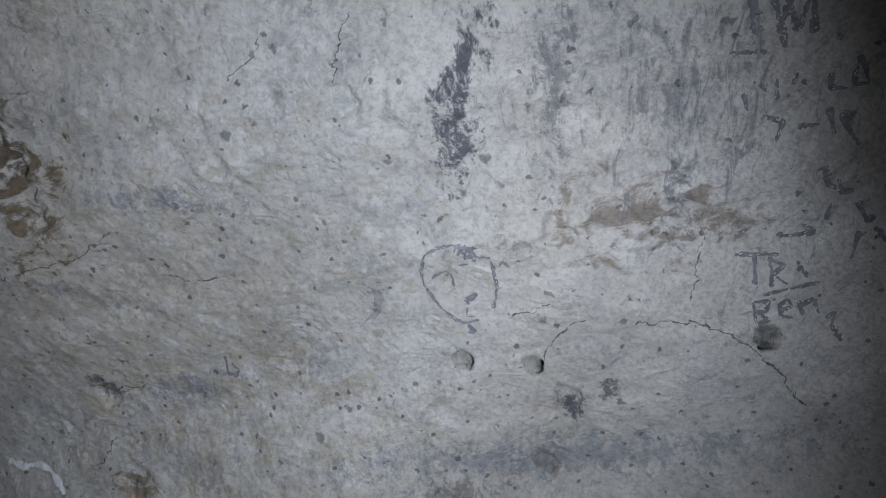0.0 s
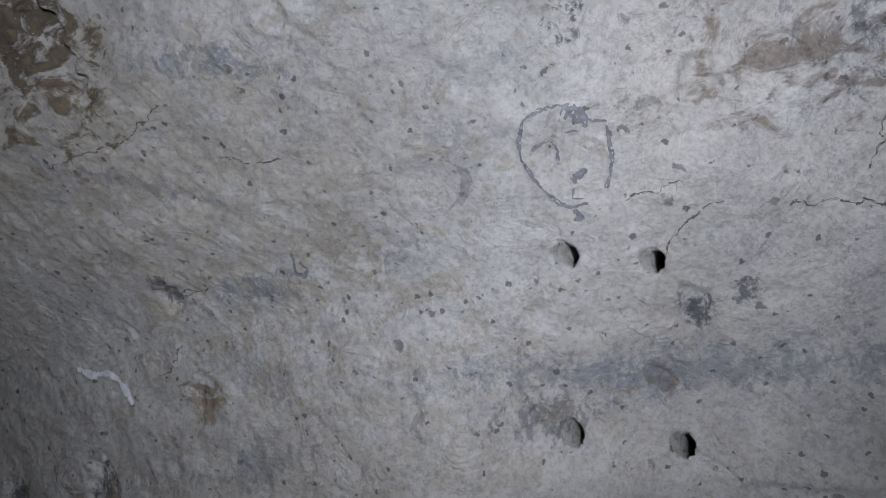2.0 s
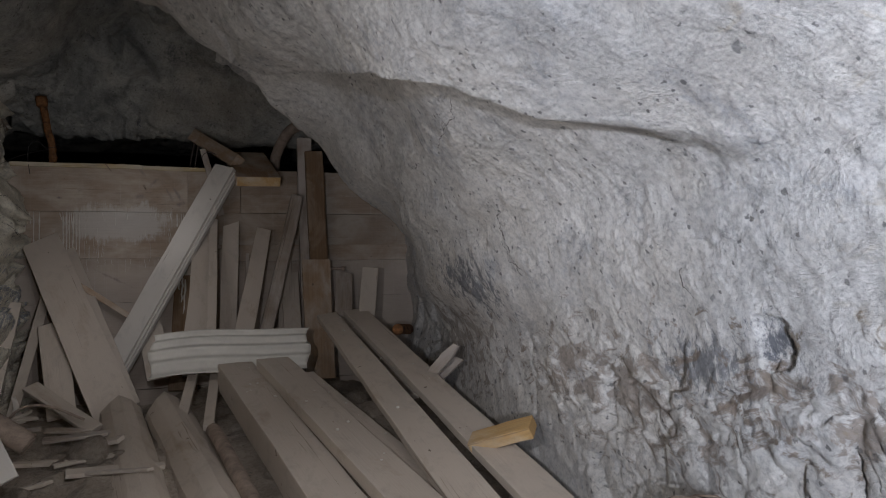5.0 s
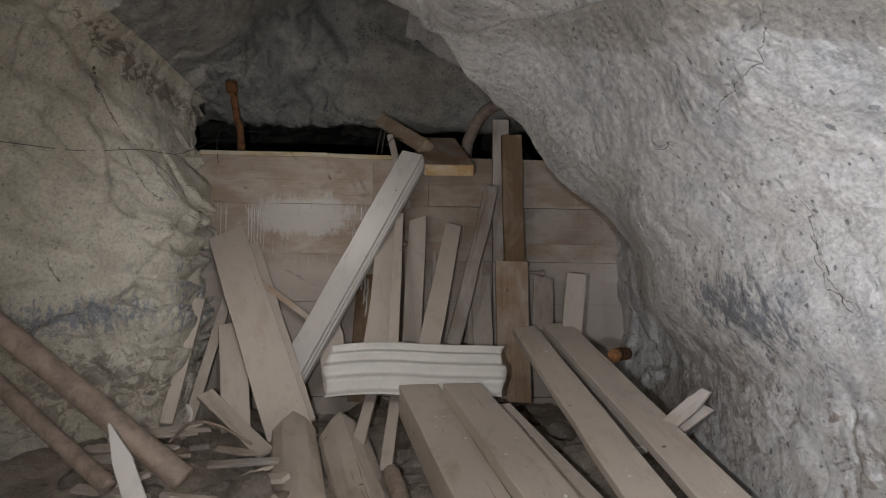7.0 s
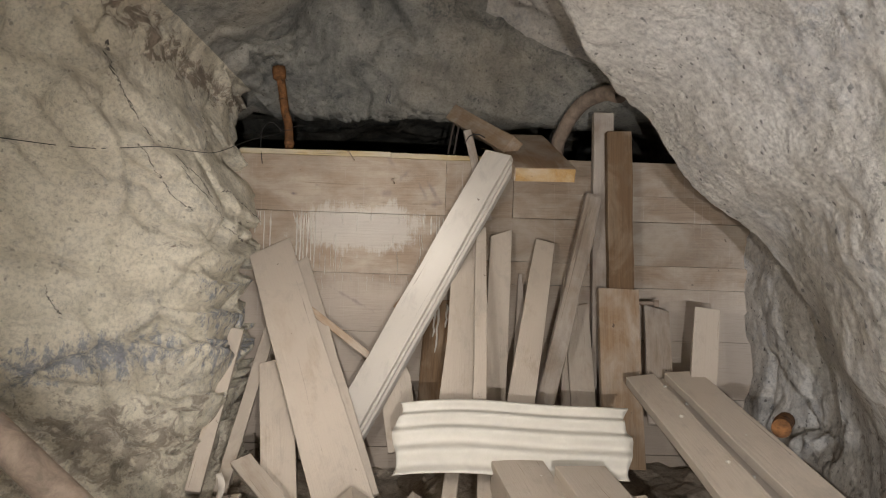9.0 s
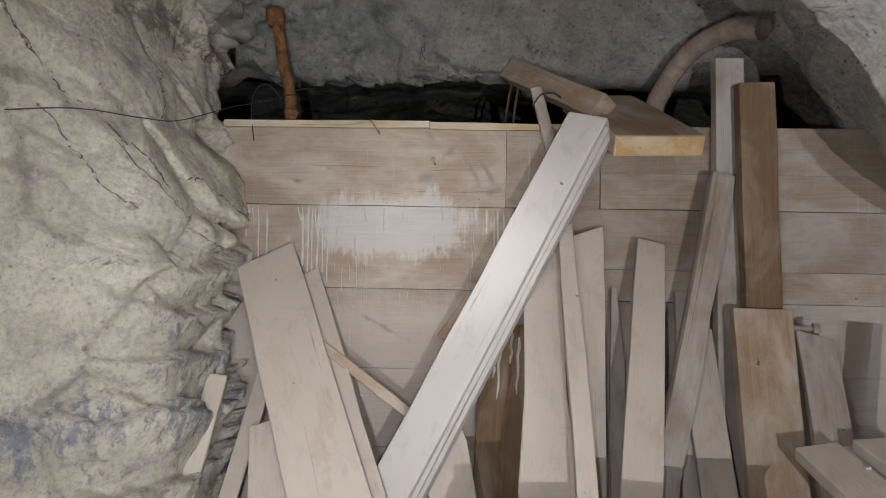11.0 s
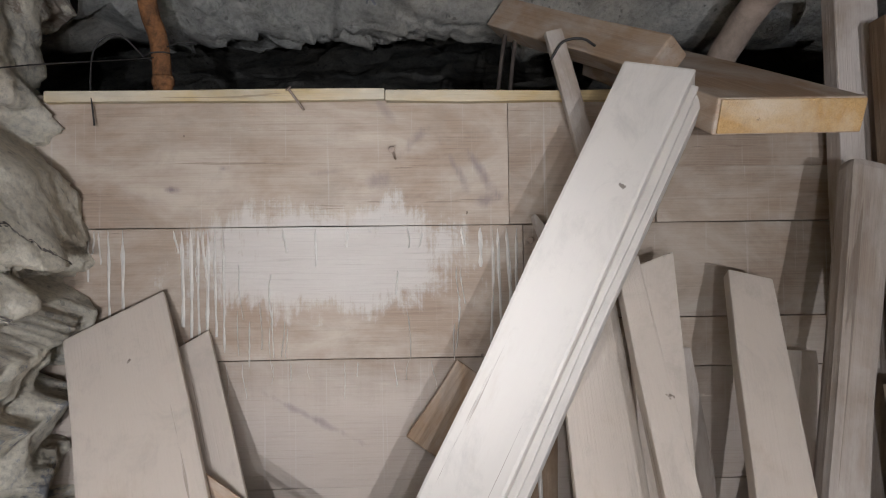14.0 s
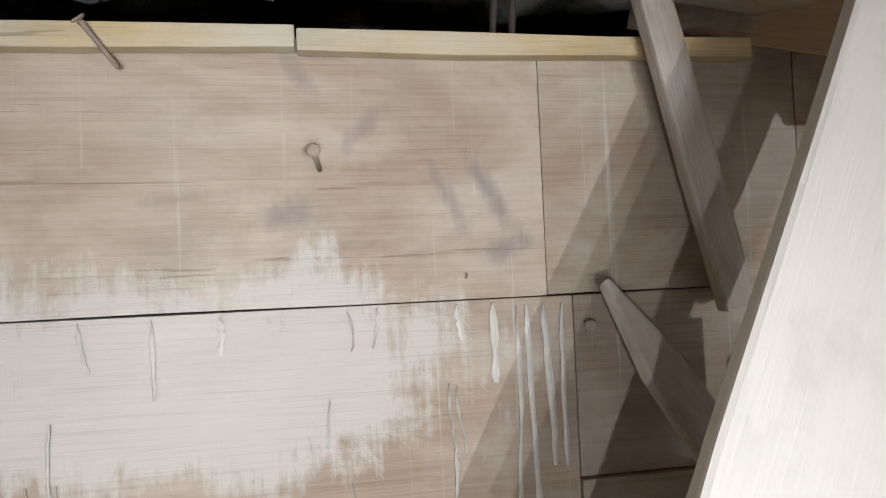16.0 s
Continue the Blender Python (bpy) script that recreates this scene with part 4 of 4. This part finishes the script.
# ---- marks on the limewashed wall: width, then turn and y along each stroke ----
ROOF_LETTER = [(0.0053, [(102.3, 6.156), (101.5, 6.133)]), (0.0053, [(101.5, 6.133), (100.6, 6.13), (101.0, 6.136), (101.7, 6.148), (101.1, 6.158)])]
CRACK_LEFT = [(0.0096, [(140.1, 4.77), (138.7, 4.764), (142.3, 4.854), (145.5, 4.917), (146.6, 5.0), (148.0, 5.098), (150.9, 5.145)]), (0.0064, [(148.1, 4.888), (154.1, 4.986), (155.0, 5.053)]), (0.0064, [(137.0, 5.363), (143.5, 5.243)]), (0.0064, [(149.4, 5.28), (148.2, 5.339), (154.3, 5.71)]), (0.0064, [(174.8, 4.754), (176.8, 4.775), (179.6, 4.797)]), (0.0053, [(147.9, 5.017), (156.3, 5.28), (160.6, 5.535)]), (0.0053, [(-167.8, 7.069), (-165.6, 7.622)])]
DRAWING = [(0.0085, [(19.3, 0.321), (19.7, 0.347), (20.9, 0.363), (21.6, 0.388), (21.6, 0.421), (21.2, 0.452), (19.6, 0.475), (18.0, 0.483), (16.4, 0.477), (14.7, 0.462), (13.6, 0.446), (13.1, 0.427), (13.1, 0.397)]), (0.0085, [(19.0, 0.324), (17.5, 0.328), (16.3, 0.332), (14.9, 0.346), (14.0, 0.358)]), (0.0278, [(21.2, 0.385), (20.3, 0.361), (19.3, 0.354)]), (0.0064, [(18.5, 0.459), (18.8, 0.445), (19.0, 0.424), (18.4, 0.417), (17.1, 0.42)]), (0.0171, [(15.2, 0.412), (15.9, 0.38)]), (0.0053, [(14.6, 0.412), (13.8, 0.421), (13.6, 0.402)]), (0.0213, [(12.8, 0.425), (11.8, 0.417)]), (0.0053, [(19.3, 0.395), (19.2, 0.373)])]
WORD_TOP = [(0.0128, [(37.4, -0.222), (34.4, -0.217), (34.4, -0.233)]), (0.0117, [(35.9, -0.219), (35.9, -0.232)]), (0.0128, [(36.9, -0.249), (34.2, -0.257), (32.1, -0.263)]), (0.0128, [(34.4, -0.259), (36.4, -0.272)]), (0.0128, [(36.2, -0.27), (33.5, -0.281), (35.7, -0.298)]), (0.0149, [(35.6, -0.305), (32.7, -0.304)])]
WORD_SECOND = [(0.0096, [(33.1, -0.179), (32.5, -0.221)]), (0.0107, [(29.6, -0.277), (28.7, -0.267)]), (0.0096, [(29.6, -0.246), (27.7, -0.24)]), (0.0128, [(29.5, -0.219), (28.7, -0.227)]), (0.0107, [(28.8, -0.325), (27.4, -0.325), (27.1, -0.347)]), (0.0096, [(29.7, -0.369), (27.3, -0.356), (27.0, -0.38), (28.8, -0.374), (29.7, -0.367)]), (0.0107, [(29.1, -0.194), (27.4, -0.195)]), (0.0107, [(26.6, -0.218), (25.6, -0.247), (24.0, -0.232)]), (0.0117, [(24.8, -0.269), (24.5, -0.302)]), (0.0107, [(25.8, -0.318), (23.3, -0.323)]), (0.0117, [(25.1, -0.337), (23.7, -0.343), (21.8, -0.359)])]
WORD_SIDE = [(0.0107, [(20.4, -0.291), (20.6, -0.304), (19.0, -0.308), (18.3, -0.322)]), (0.0117, [(19.2, -0.326), (18.0, -0.329), (17.9, -0.349)]), (0.0139, [(16.8, -0.355), (14.9, -0.369), (15.3, -0.382)]), (0.016, [(14.3, -0.383), (12.8, -0.399)]), (0.0085, [(15.8, -0.301), (17.2, -0.311)]), (0.0096, [(14.2, -0.353), (11.8, -0.337)])]
WORD_THIRD = [(0.0107, [(15.2, -0.22), (14.9, -0.281), (15.9, -0.261)]), (0.0096, [(14.4, -0.139), (13.6, -0.215)]), (0.0107, [(14.0, -0.173), (11.2, -0.165)]), (0.0107, [(13.5, -0.199), (10.8, -0.195)]), (0.0096, [(13.3, -0.198), (12.5, -0.222), (11.9, -0.198), (10.8, -0.222)]), (0.0107, [(12.7, -0.245), (11.0, -0.261)]), (0.0075, [(10.2, -0.177), (10.3, -0.229), (10.4, -0.281)]), (0.0096, [(16.0, -0.144), (16.7, -0.176)])]
WORD_LAST = [(0.0096, [(9.7, -0.156), (7.8, -0.159)]), (0.0096, [(9.7, -0.156), (9.6, -0.184), (8.7, -0.18), (8.8, -0.159), (7.9, -0.182), (7.7, -0.161)]), (0.0096, [(8.5, -0.202), (8.7, -0.229), (9.4, -0.221), (9.0, -0.206), (8.0, -0.206), (7.7, -0.228)]), (0.0096, [(9.1, -0.242), (7.8, -0.247)]), (0.0096, [(8.7, -0.244), (9.0, -0.269), (7.7, -0.276)]), (0.0096, [(7.2, -0.287), (7.6, -0.306), (6.5, -0.295), (5.0, -0.312)])]
MARK = [(0.0096, [(14.9, 1.05), (12.8, 1.067), (12.3, 1.052), (12.9, 1.035), (13.9, 1.045)])]
CHALK_MARK = [(0.0213, [(7.2, 1.894), (6.1, 1.847), (6.0, 1.787), (5.2, 1.75), (3.5, 1.725), (1.8, 1.71)])]
CRACK_A = [(0.0043, [(12.8, 0.325), (12.9, 0.274), (12.8, 0.225)]), (0.0043, [(8.2, 0.292), (9.7, 0.249), (10.9, 0.215), (11.3, 0.18)]), (0.0053, [(9.3, 0.085), (9.1, 0.015), (9.4, -0.043), (7.3, -0.102), (4.3, -0.169), (0.5, -0.236)]), (0.0043, [(10.5, -0.043), (17.7, -0.093)])]
CRACK_B = [(0.0053, [(4.5, 1.594), (6.2, 1.534), (7.7, 1.499)]), (0.0053, [(13.3, 1.424), (13.8, 1.383), (13.2, 1.329)]), (0.0043, [(22.7, 1.433), (23.2, 1.397)]), (0.0053, [(12.8, 1.446), (13.4, 1.371)]), (0.0043, [(31.2, 1.482), (31.4, 1.372), (31.3, 1.251), (33.1, 1.105)]), (0.0043, [(48.5, 0.587), (46.7, 0.612), (45.3, 0.691)]), (0.0043, [(47.6, 0.407), (44.7, 0.468), (41.6, 0.484)]), (0.0043, [(26.2, 1.069), (24.8, 0.987), (24.4, 0.933)])]
CRACK_C = [(0.0064, [(11.9, 3.347), (6.0, 3.381), (-0.6, 3.328)]), (0.0043, [(-0.1, 2.556), (-2.2, 2.564), (-3.6, 2.526)]), (0.0043, [(8.0, 3.368), (2.5, 3.384), (0.3, 3.324)]), (0.0053, [(29.7, 3.059), (27.1, 3.14), (24.4, 3.446)]), (0.0043, [(23.5, 3.797), (23.5, 3.705)])]


def stroke_mesh(width, points, rng, lift, gaps, wander, step=0.004):
    """A hand-drawn stroke that follows the rock."""
    a = np.array([p[0] for p in points], float)
    y = np.array([p[1] for p in points], float)
    run = np.concatenate([[0], np.cumsum(np.hypot(np.diff(a) * 0.0225, np.diff(y)))])
    n = max(3, int(run[-1] / step))
    s = np.linspace(0, run[-1], n)
    aa = np.interp(s, run, a) + np.array([rng.uniform(-0.05, 0.05) for _ in s])
    yy = np.interp(s, run, y) + np.array([rng.uniform(-0.001, 0.001) for _ in s])
    drift_by = np.stack([s * 0 + rng.uniform(0, 50), s, s * 0], 1)
    aa = aa + wander * fractal(drift_by, 28, 3, 0.7) / 0.0225
    yy = yy + wander * fractal(drift_by + 7, 28, 3, 0.7)
    da, dy = np.gradient(aa) * 0.0225, np.gradient(yy)
    size = np.maximum(np.hypot(da, dy), 1e-6)
    na, ny = -dy / size, da / size
    bm = bmesh.new()
    cols = 5
    half = np.array([width / 2 * (0.85 + 0.3 * math.sin(i * 0.35 + n)) * rng.uniform(0.85, 1.1) * (0.6 if i in (0, n - 1) else 1) for i in range(n)])
    grid = []
    for k in range(cols):
        f = (k / (cols - 1) - 0.5) * 2
        pa, py = aa + f * half * na / 0.0225, yy + f * half * ny
        p = rock_points(pa, py)
        back = np.stack([CX - p[:, 0], np.zeros(n), CZ - p[:, 2]], 1)
        back /= np.linalg.norm(back, axis=1)[:, None]
        grid.append([bm.verts.new(q) for q in (p + back * lift)])
    for k in range(cols - 1):
        edge = k in (0, cols - 2)
        for i in range(n - 1):
            if rng.random() > (gaps * 1.6 if edge else gaps):
                bm.faces.new((grid[k][i], grid[k + 1][i], grid[k + 1][i + 1], grid[k][i + 1]))
    for v in [v for v in bm.verts if not v.link_faces]:
        bm.verts.remove(v)
    return bm


def wall_marks(name, strokes, mat, label, category, piece="stroke", lift=0.0034, gaps=0.08, seed=3, wander=0.0):
    rng = random.Random(seed)
    root = tagged(new(name), label, category)
    a, y = strokes[0][1][0]
    root.location = rock_points([a], [y])[0]
    for width, points in strokes:
        ob = part(piece, stroke_mesh(width, points, rng, lift, gaps, wander), mat, root)
        ob.location = -root.location
    return root


wall_marks("charcoal_drawing", DRAWING, SOOT, "charcoal egg-shaped outline with simple marks drawn on the rock", "wall drawing")
for k, word in enumerate((WORD_TOP, WORD_SECOND, WORD_SIDE, WORD_THIRD, WORD_LAST, MARK, ROOF_LETTER)):
    tagged(wall_marks("charcoal_writing", word, SOOT, "worn charcoal letters smudged on the pale rock wall", "graffiti", gaps=0.08, seed=k), group="charcoal writing")
wall_marks("chalk_mark", CHALK_MARK, CHALK, "smeared white chalk mark on the rock wall", "chalk mark", gaps=0.05)
# cracks: flat dark strips on the rock in place of the shade inside them
for k, crack in enumerate((CRACK_A, CRACK_B, CRACK_C, CRACK_LEFT)):
    tagged(wall_marks("rock_crack", crack, CREVICE, "thin dark strip along a crack in the rock wall, for its shade", "crack", "crack", 0.0026, 0.32, 20 + k, 0.009), group="cracks in the rock")


# ---- small things ----
def straight(name, points, r, mat, label, category, group="", sides=8, n=5):
    return tagged(mesh_object(name, tube_mesh(bend(points, n), r, sides), mat, smooth=True), label, category, group)


def nail(tip, head, label):
    root = tagged(new("nail"), label, "nail", "nails in the bulkhead")
    root.location = tip
    d = Vector(head) - Vector(tip)
    part("shank", tube_mesh([(0, 0, 0), d * 0.5, d], 0.0028, 8), RUST_DULL, root, smooth=True)
    u = d.normalized()
    part("nail_head", tube_mesh([d - u * 0.002, d, d + u * 0.002], [0.004, 0.0075, 0.006], 10), RUST_DULL, root, "flat rusted head")


nail((0.045, 5.785, 2.118), (0.040, 5.715, 2.128), "rusted nail sticking out of the upper board")
nail((-0.15, 5.76, 2.222), (-0.178, 5.735, 2.262), "bent rusted nail in the top batten")
nail((0.34, 5.785, 1.93), (0.338, 5.765, 1.935), "small nail in the second board")

for x0, x1 in ((0.342, 0.291), (0.369, 0.323)):
    straight("iron_rod", [(x0, 6.08, 2.545), ((x0 + x1) / 2, 6.04, 2.42), (x1, 6.0, 2.24)], 0.0055, IRON, "thin iron rod hanging from the timber end", "rod", "iron rods")


def bolt():
    root = tagged(new("bolt"), "rusted bolt with a nut sticking out beside the post", "bolt")
    root.location = (1.18, 5.60, 1.588)
    part("shank", tube_mesh([(0, 0, 0), (0.05, -0.01, 0), (0.09, -0.018, 0)], 0.009, 10), RUST_DULL, root, smooth=True)
    part("nut", tube_mesh([(0.07, -0.014, 0), (0.071, -0.0142, 0), (0.09, -0.018, 0), (0.091, -0.0182, 0)], [0.012, 0.018, 0.018, 0.012], 6), RUST_DULL, root)


bolt()

# wire along the buttress, knotted round the upright pipe
straight("wire", [(-1.12, 4.57, 2.06), (-0.90, 4.76, 2.065), (-0.72, 4.89, 2.10), (-0.645, 5.05, 2.115), (-0.63, 5.24, 2.15), (-0.60, 5.55, 2.26), (-0.54, 5.80, 2.345), (-0.505, 5.85, 2.365)], 0.0014, WIRE, "thin black wire strung along the rock to the pipe", "wire", "wires", 6, 8)
loop = [(-0.505 + 0.027 * math.cos(k * 1.1) + 0.006 * k * (k > 8), 5.878 + 0.027 * math.sin(k * 1.1), 2.36 + 0.004 * k) for k in range(13)]
straight("wire", loop, 0.002, WIRE, "black wire wound round the rusted pipe", "wire", "wires", 6, 4)
straight("wire", [(-0.52, 5.845, 2.36), (-0.56, 5.80, 2.40), (-0.60, 5.78, 2.37), (-0.605, 5.765, 2.29), (-0.59, 5.75, 2.19)], 0.002, WIRE, "loose wire end hanging over the boards", "wire", "wires", 6, 8)
straight("wire", [(0.375, 5.70, 2.31), (0.40, 5.69, 2.345), (0.44, 5.69, 2.352), (0.47, 5.70, 2.34)], 0.003, WIRE, "short bent wire on the thin lath", "wire", "wires", 6, 6)
straight("wire", [(-0.42, 4.55, 0.90), (-0.33, 4.50, 0.985), (-0.22, 4.46, 0.99), (-0.08, 4.42, 0.93)], 0.006, RUST_DULL, "bent dusty wire arching over the rubble", "wire", "wires", 6, 8)


def wire_coil():
    rng = random.Random(9)
    root = tagged(new("wire_coil"), "tangled coil of rusty wire leaning on the rock", "wire coil")
    root.location = (1.45, 2.42, 0.61)
    for k in range(9):
        r, tilt, sx = 0.37 + rng.uniform(-0.035, 0.02), rng.uniform(-0.12, 0.12), rng.uniform(-0.03, 0.03)
        pts = []
        for i in range(33):
            q = math.tau * i / 32
            pts.append((sx + 0.42 * (r * math.sin(q)) * 0.35 + 0.03 * math.sin(3 * q + k), r * math.cos(q) + tilt * 0.1, r * math.sin(q) * 0.92 + 0.012 * math.sin(5 * q + 2 * k)))
        part("wire_loop", tube_mesh(pts, 0.0035, 6, False), RUST_DULL, root, smooth=True)


wire_coil()

# short pieces against the rock
plank((1.34, 3.52, 0.88), (1.51, 3.36, 0.955), 0.085, 0.045, "short plank with a fresh yellow end poking out of the heap", (-0.1, -0.4, 1), WOOD_FRESH, group="planks on the heap")
plank((1.36, 4.22, 0.99), (1.51, 4.06, 1.21), 0.055, 0.02, "splintered piece of grey wood against the rock", (-0.6, -0.7, 0.3), WOOD_GREY, name="splinter", group="splinters", ragged=0.05, point=0.5)
plank((1.40, 4.26, 0.98), (1.545, 4.16, 1.14), 0.07, 0.02, "broken piece of grey wood against the rock", (-0.6, -0.7, 0.3), WOOD_GREY, name="splinter", group="splinters", ragged=0.05)
plank((-0.15, 3.60, 0.90), (-0.30, 3.72, 1.155), 0.05, 0.018, "pale pointed splinter standing in the rubble", (0.2, -1, 0.3), WOOD_PALE, name="splinter", group="splinters", point=0.9)
plank((-0.06, 4.58, 0.85), (-0.40, 4.92, 1.03), 0.07, 0.025, "short dusty board lying on the rubble", (-0.2, -0.5, 1), group="planks on the heap", ragged=0.03)
straight("log_end", [(1.52, 4.95, 1.21), (1.44, 4.82, 1.222), (1.395, 4.74, 1.226)], [0.03] * 11, RUST, "rust-brown round end of a bar beside the rock", "bar", sides=14)


def torn_paper():
    bm = bmesh.new()
    rng = random.Random(4)
    rows = []
    for i in range(9):
        u = i / 8
        w = 0.016 * (1 - 0.5 * abs(2 * u - 0.9)) + rng.uniform(-0.003, 0.003)
        x = -0.455 + 0.012 * math.sin(u * 5)
        rows.append([bm.verts.new((x + f * w, 4.88 + 0.012 * math.sin(u * 6 + f), 0.985 - 0.15 * u)) for f in (-1, 0, 1)])
    for p, q in zip(rows, rows[1:]):
        bm.faces.new((p[0], p[1], q[1], q[0])), bm.faces.new((p[1], p[2], q[2], q[1]))
    ob = mesh_object("torn_paper", bm, FIBRE, smooth=True)
    ob.modifiers.new("thickness", "SOLIDIFY").thickness = 0.0012
    return tagged(ob, "pale strip of torn paper hanging by the planks", "paper")


torn_paper()


def stone_mesh(size, seed):
    rng = random.Random(seed)
    bm = bmesh.new()
    bmesh.ops.create_icosphere(bm, subdivisions=2, radius=1)
    axes = [Vector((rng.gauss(0, 1), rng.gauss(0, 1), rng.gauss(0, 1))).normalized() for _ in range(7)]
    cuts = [rng.uniform(0.55, 0.9) for _ in axes]
    for v in bm.verts:
        for n, c in zip(axes, cuts):
            d = v.co.dot(n)
            if d > c:
                v.co -= n * (d - c)
        v.co = Vector((v.co.x * 1.2, v.co.y, v.co.z * 0.7)) * size
    return bm


def scatter():
    """Loose stones and wood scraps on the rubble at the foot of the buttress."""
    rng = random.Random(12)
    kinds = [stone_mesh(1.0, k) for k in range(5)]
    meshes = []
    for k, bm in enumerate(kinds):
        me = bpy.data.meshes.new("stone")
        bm.to_mesh(me)
        bm.free()
        me.materials.append(RUBBLE)
        meshes.append(me)
    for k in range(90):
        x, y = rng.uniform(-0.85, 0.2), rng.uniform(3.7, 5.1)
        if k % 3 == 0:
            x, y = rng.uniform(-0.6, 1.5), rng.uniform(3.6, 5.6)
        s = rng.uniform(0.012, 0.05) if k % 9 else rng.uniform(0.06, 0.10)
        z = float(ground_height(np.array([x]), np.array([y]))[0])
        ob = new("stone", meshes[k % 5])
        ob.matrix_world = pose(x, y, z + 0.2 * s, rng.uniform(-20, 20), rng.uniform(-20, 20), rng.uniform(0, 360)) @ Matrix.Scale(s, 4)
        tagged(ob, "dusty broken stone lying on the rubble", "stone", "stones on the rubble")
    for k in range(30):
        x, y = rng.uniform(-0.75, 0.05), rng.uniform(3.9, 4.95)
        length, turn = rng.uniform(0.10, 0.34), rng.uniform(-0.7, 0.7)
        z = float(ground_height(np.array([x]), np.array([y]))[0]) + 0.02
        dx, dy = length * math.cos(turn), length * math.sin(turn)
        plank((x, y, z + rng.uniform(0, 0.03)), (x + dx, y + dy, z + rng.uniform(0.0, 0.06)), rng.uniform(0.012, 0.045), rng.uniform(0.008, 0.018),
              "small dusty scrap of wood on the rubble", (0, -0.3, 1), rng.choice((WOOD_DUSTY, WOOD_GREY, WOOD_DUSTY)), name="wood_scrap", group="wood scraps on the rubble", ragged=0.03, bevel=0.002, point=rng.choice((0, 0.4, 0.8)))


scatter()


def crumbs():
    """Pale crumbs of stone fallen on the planks of the heap."""
    rng = random.Random(31)
    shapes = []
    for k in range(4):
        bm = stone_mesh(1.0, 40 + k)
        me = bpy.data.meshes.new("stone_crumb")
        bm.to_mesh(me)
        bm.free()
        me.materials.append(MINERAL)
        shapes.append(me)
    boards = [ob for ob in scene.objects if ob.get("group") == "planks on the heap" and ob.dimensions.x > 1.0]
    for ob in boards:
        top = max(v.co.z for v in ob.data.vertices)
        length, half = max(v.co.x for v in ob.data.vertices), max(v.co.y for v in ob.data.vertices)
        for k in range(6):
            size = rng.uniform(0.003, 0.008)
            m = ob.matrix_world @ Matrix.Translation((rng.uniform(0.25, 0.95) * length, rng.uniform(-0.7, 0.7) * half, top + size * 0.4)) @ Matrix.Rotation(rng.uniform(0, 6.3), 4, "Z")
            crumb = new("stone_crumb", shapes[k % 4])
            crumb.matrix_world = m @ Matrix.Scale(size, 4)
            tagged(crumb, "pale crumb of stone lying on a dusty plank", "stone", "crumbs on the planks")


crumbs()
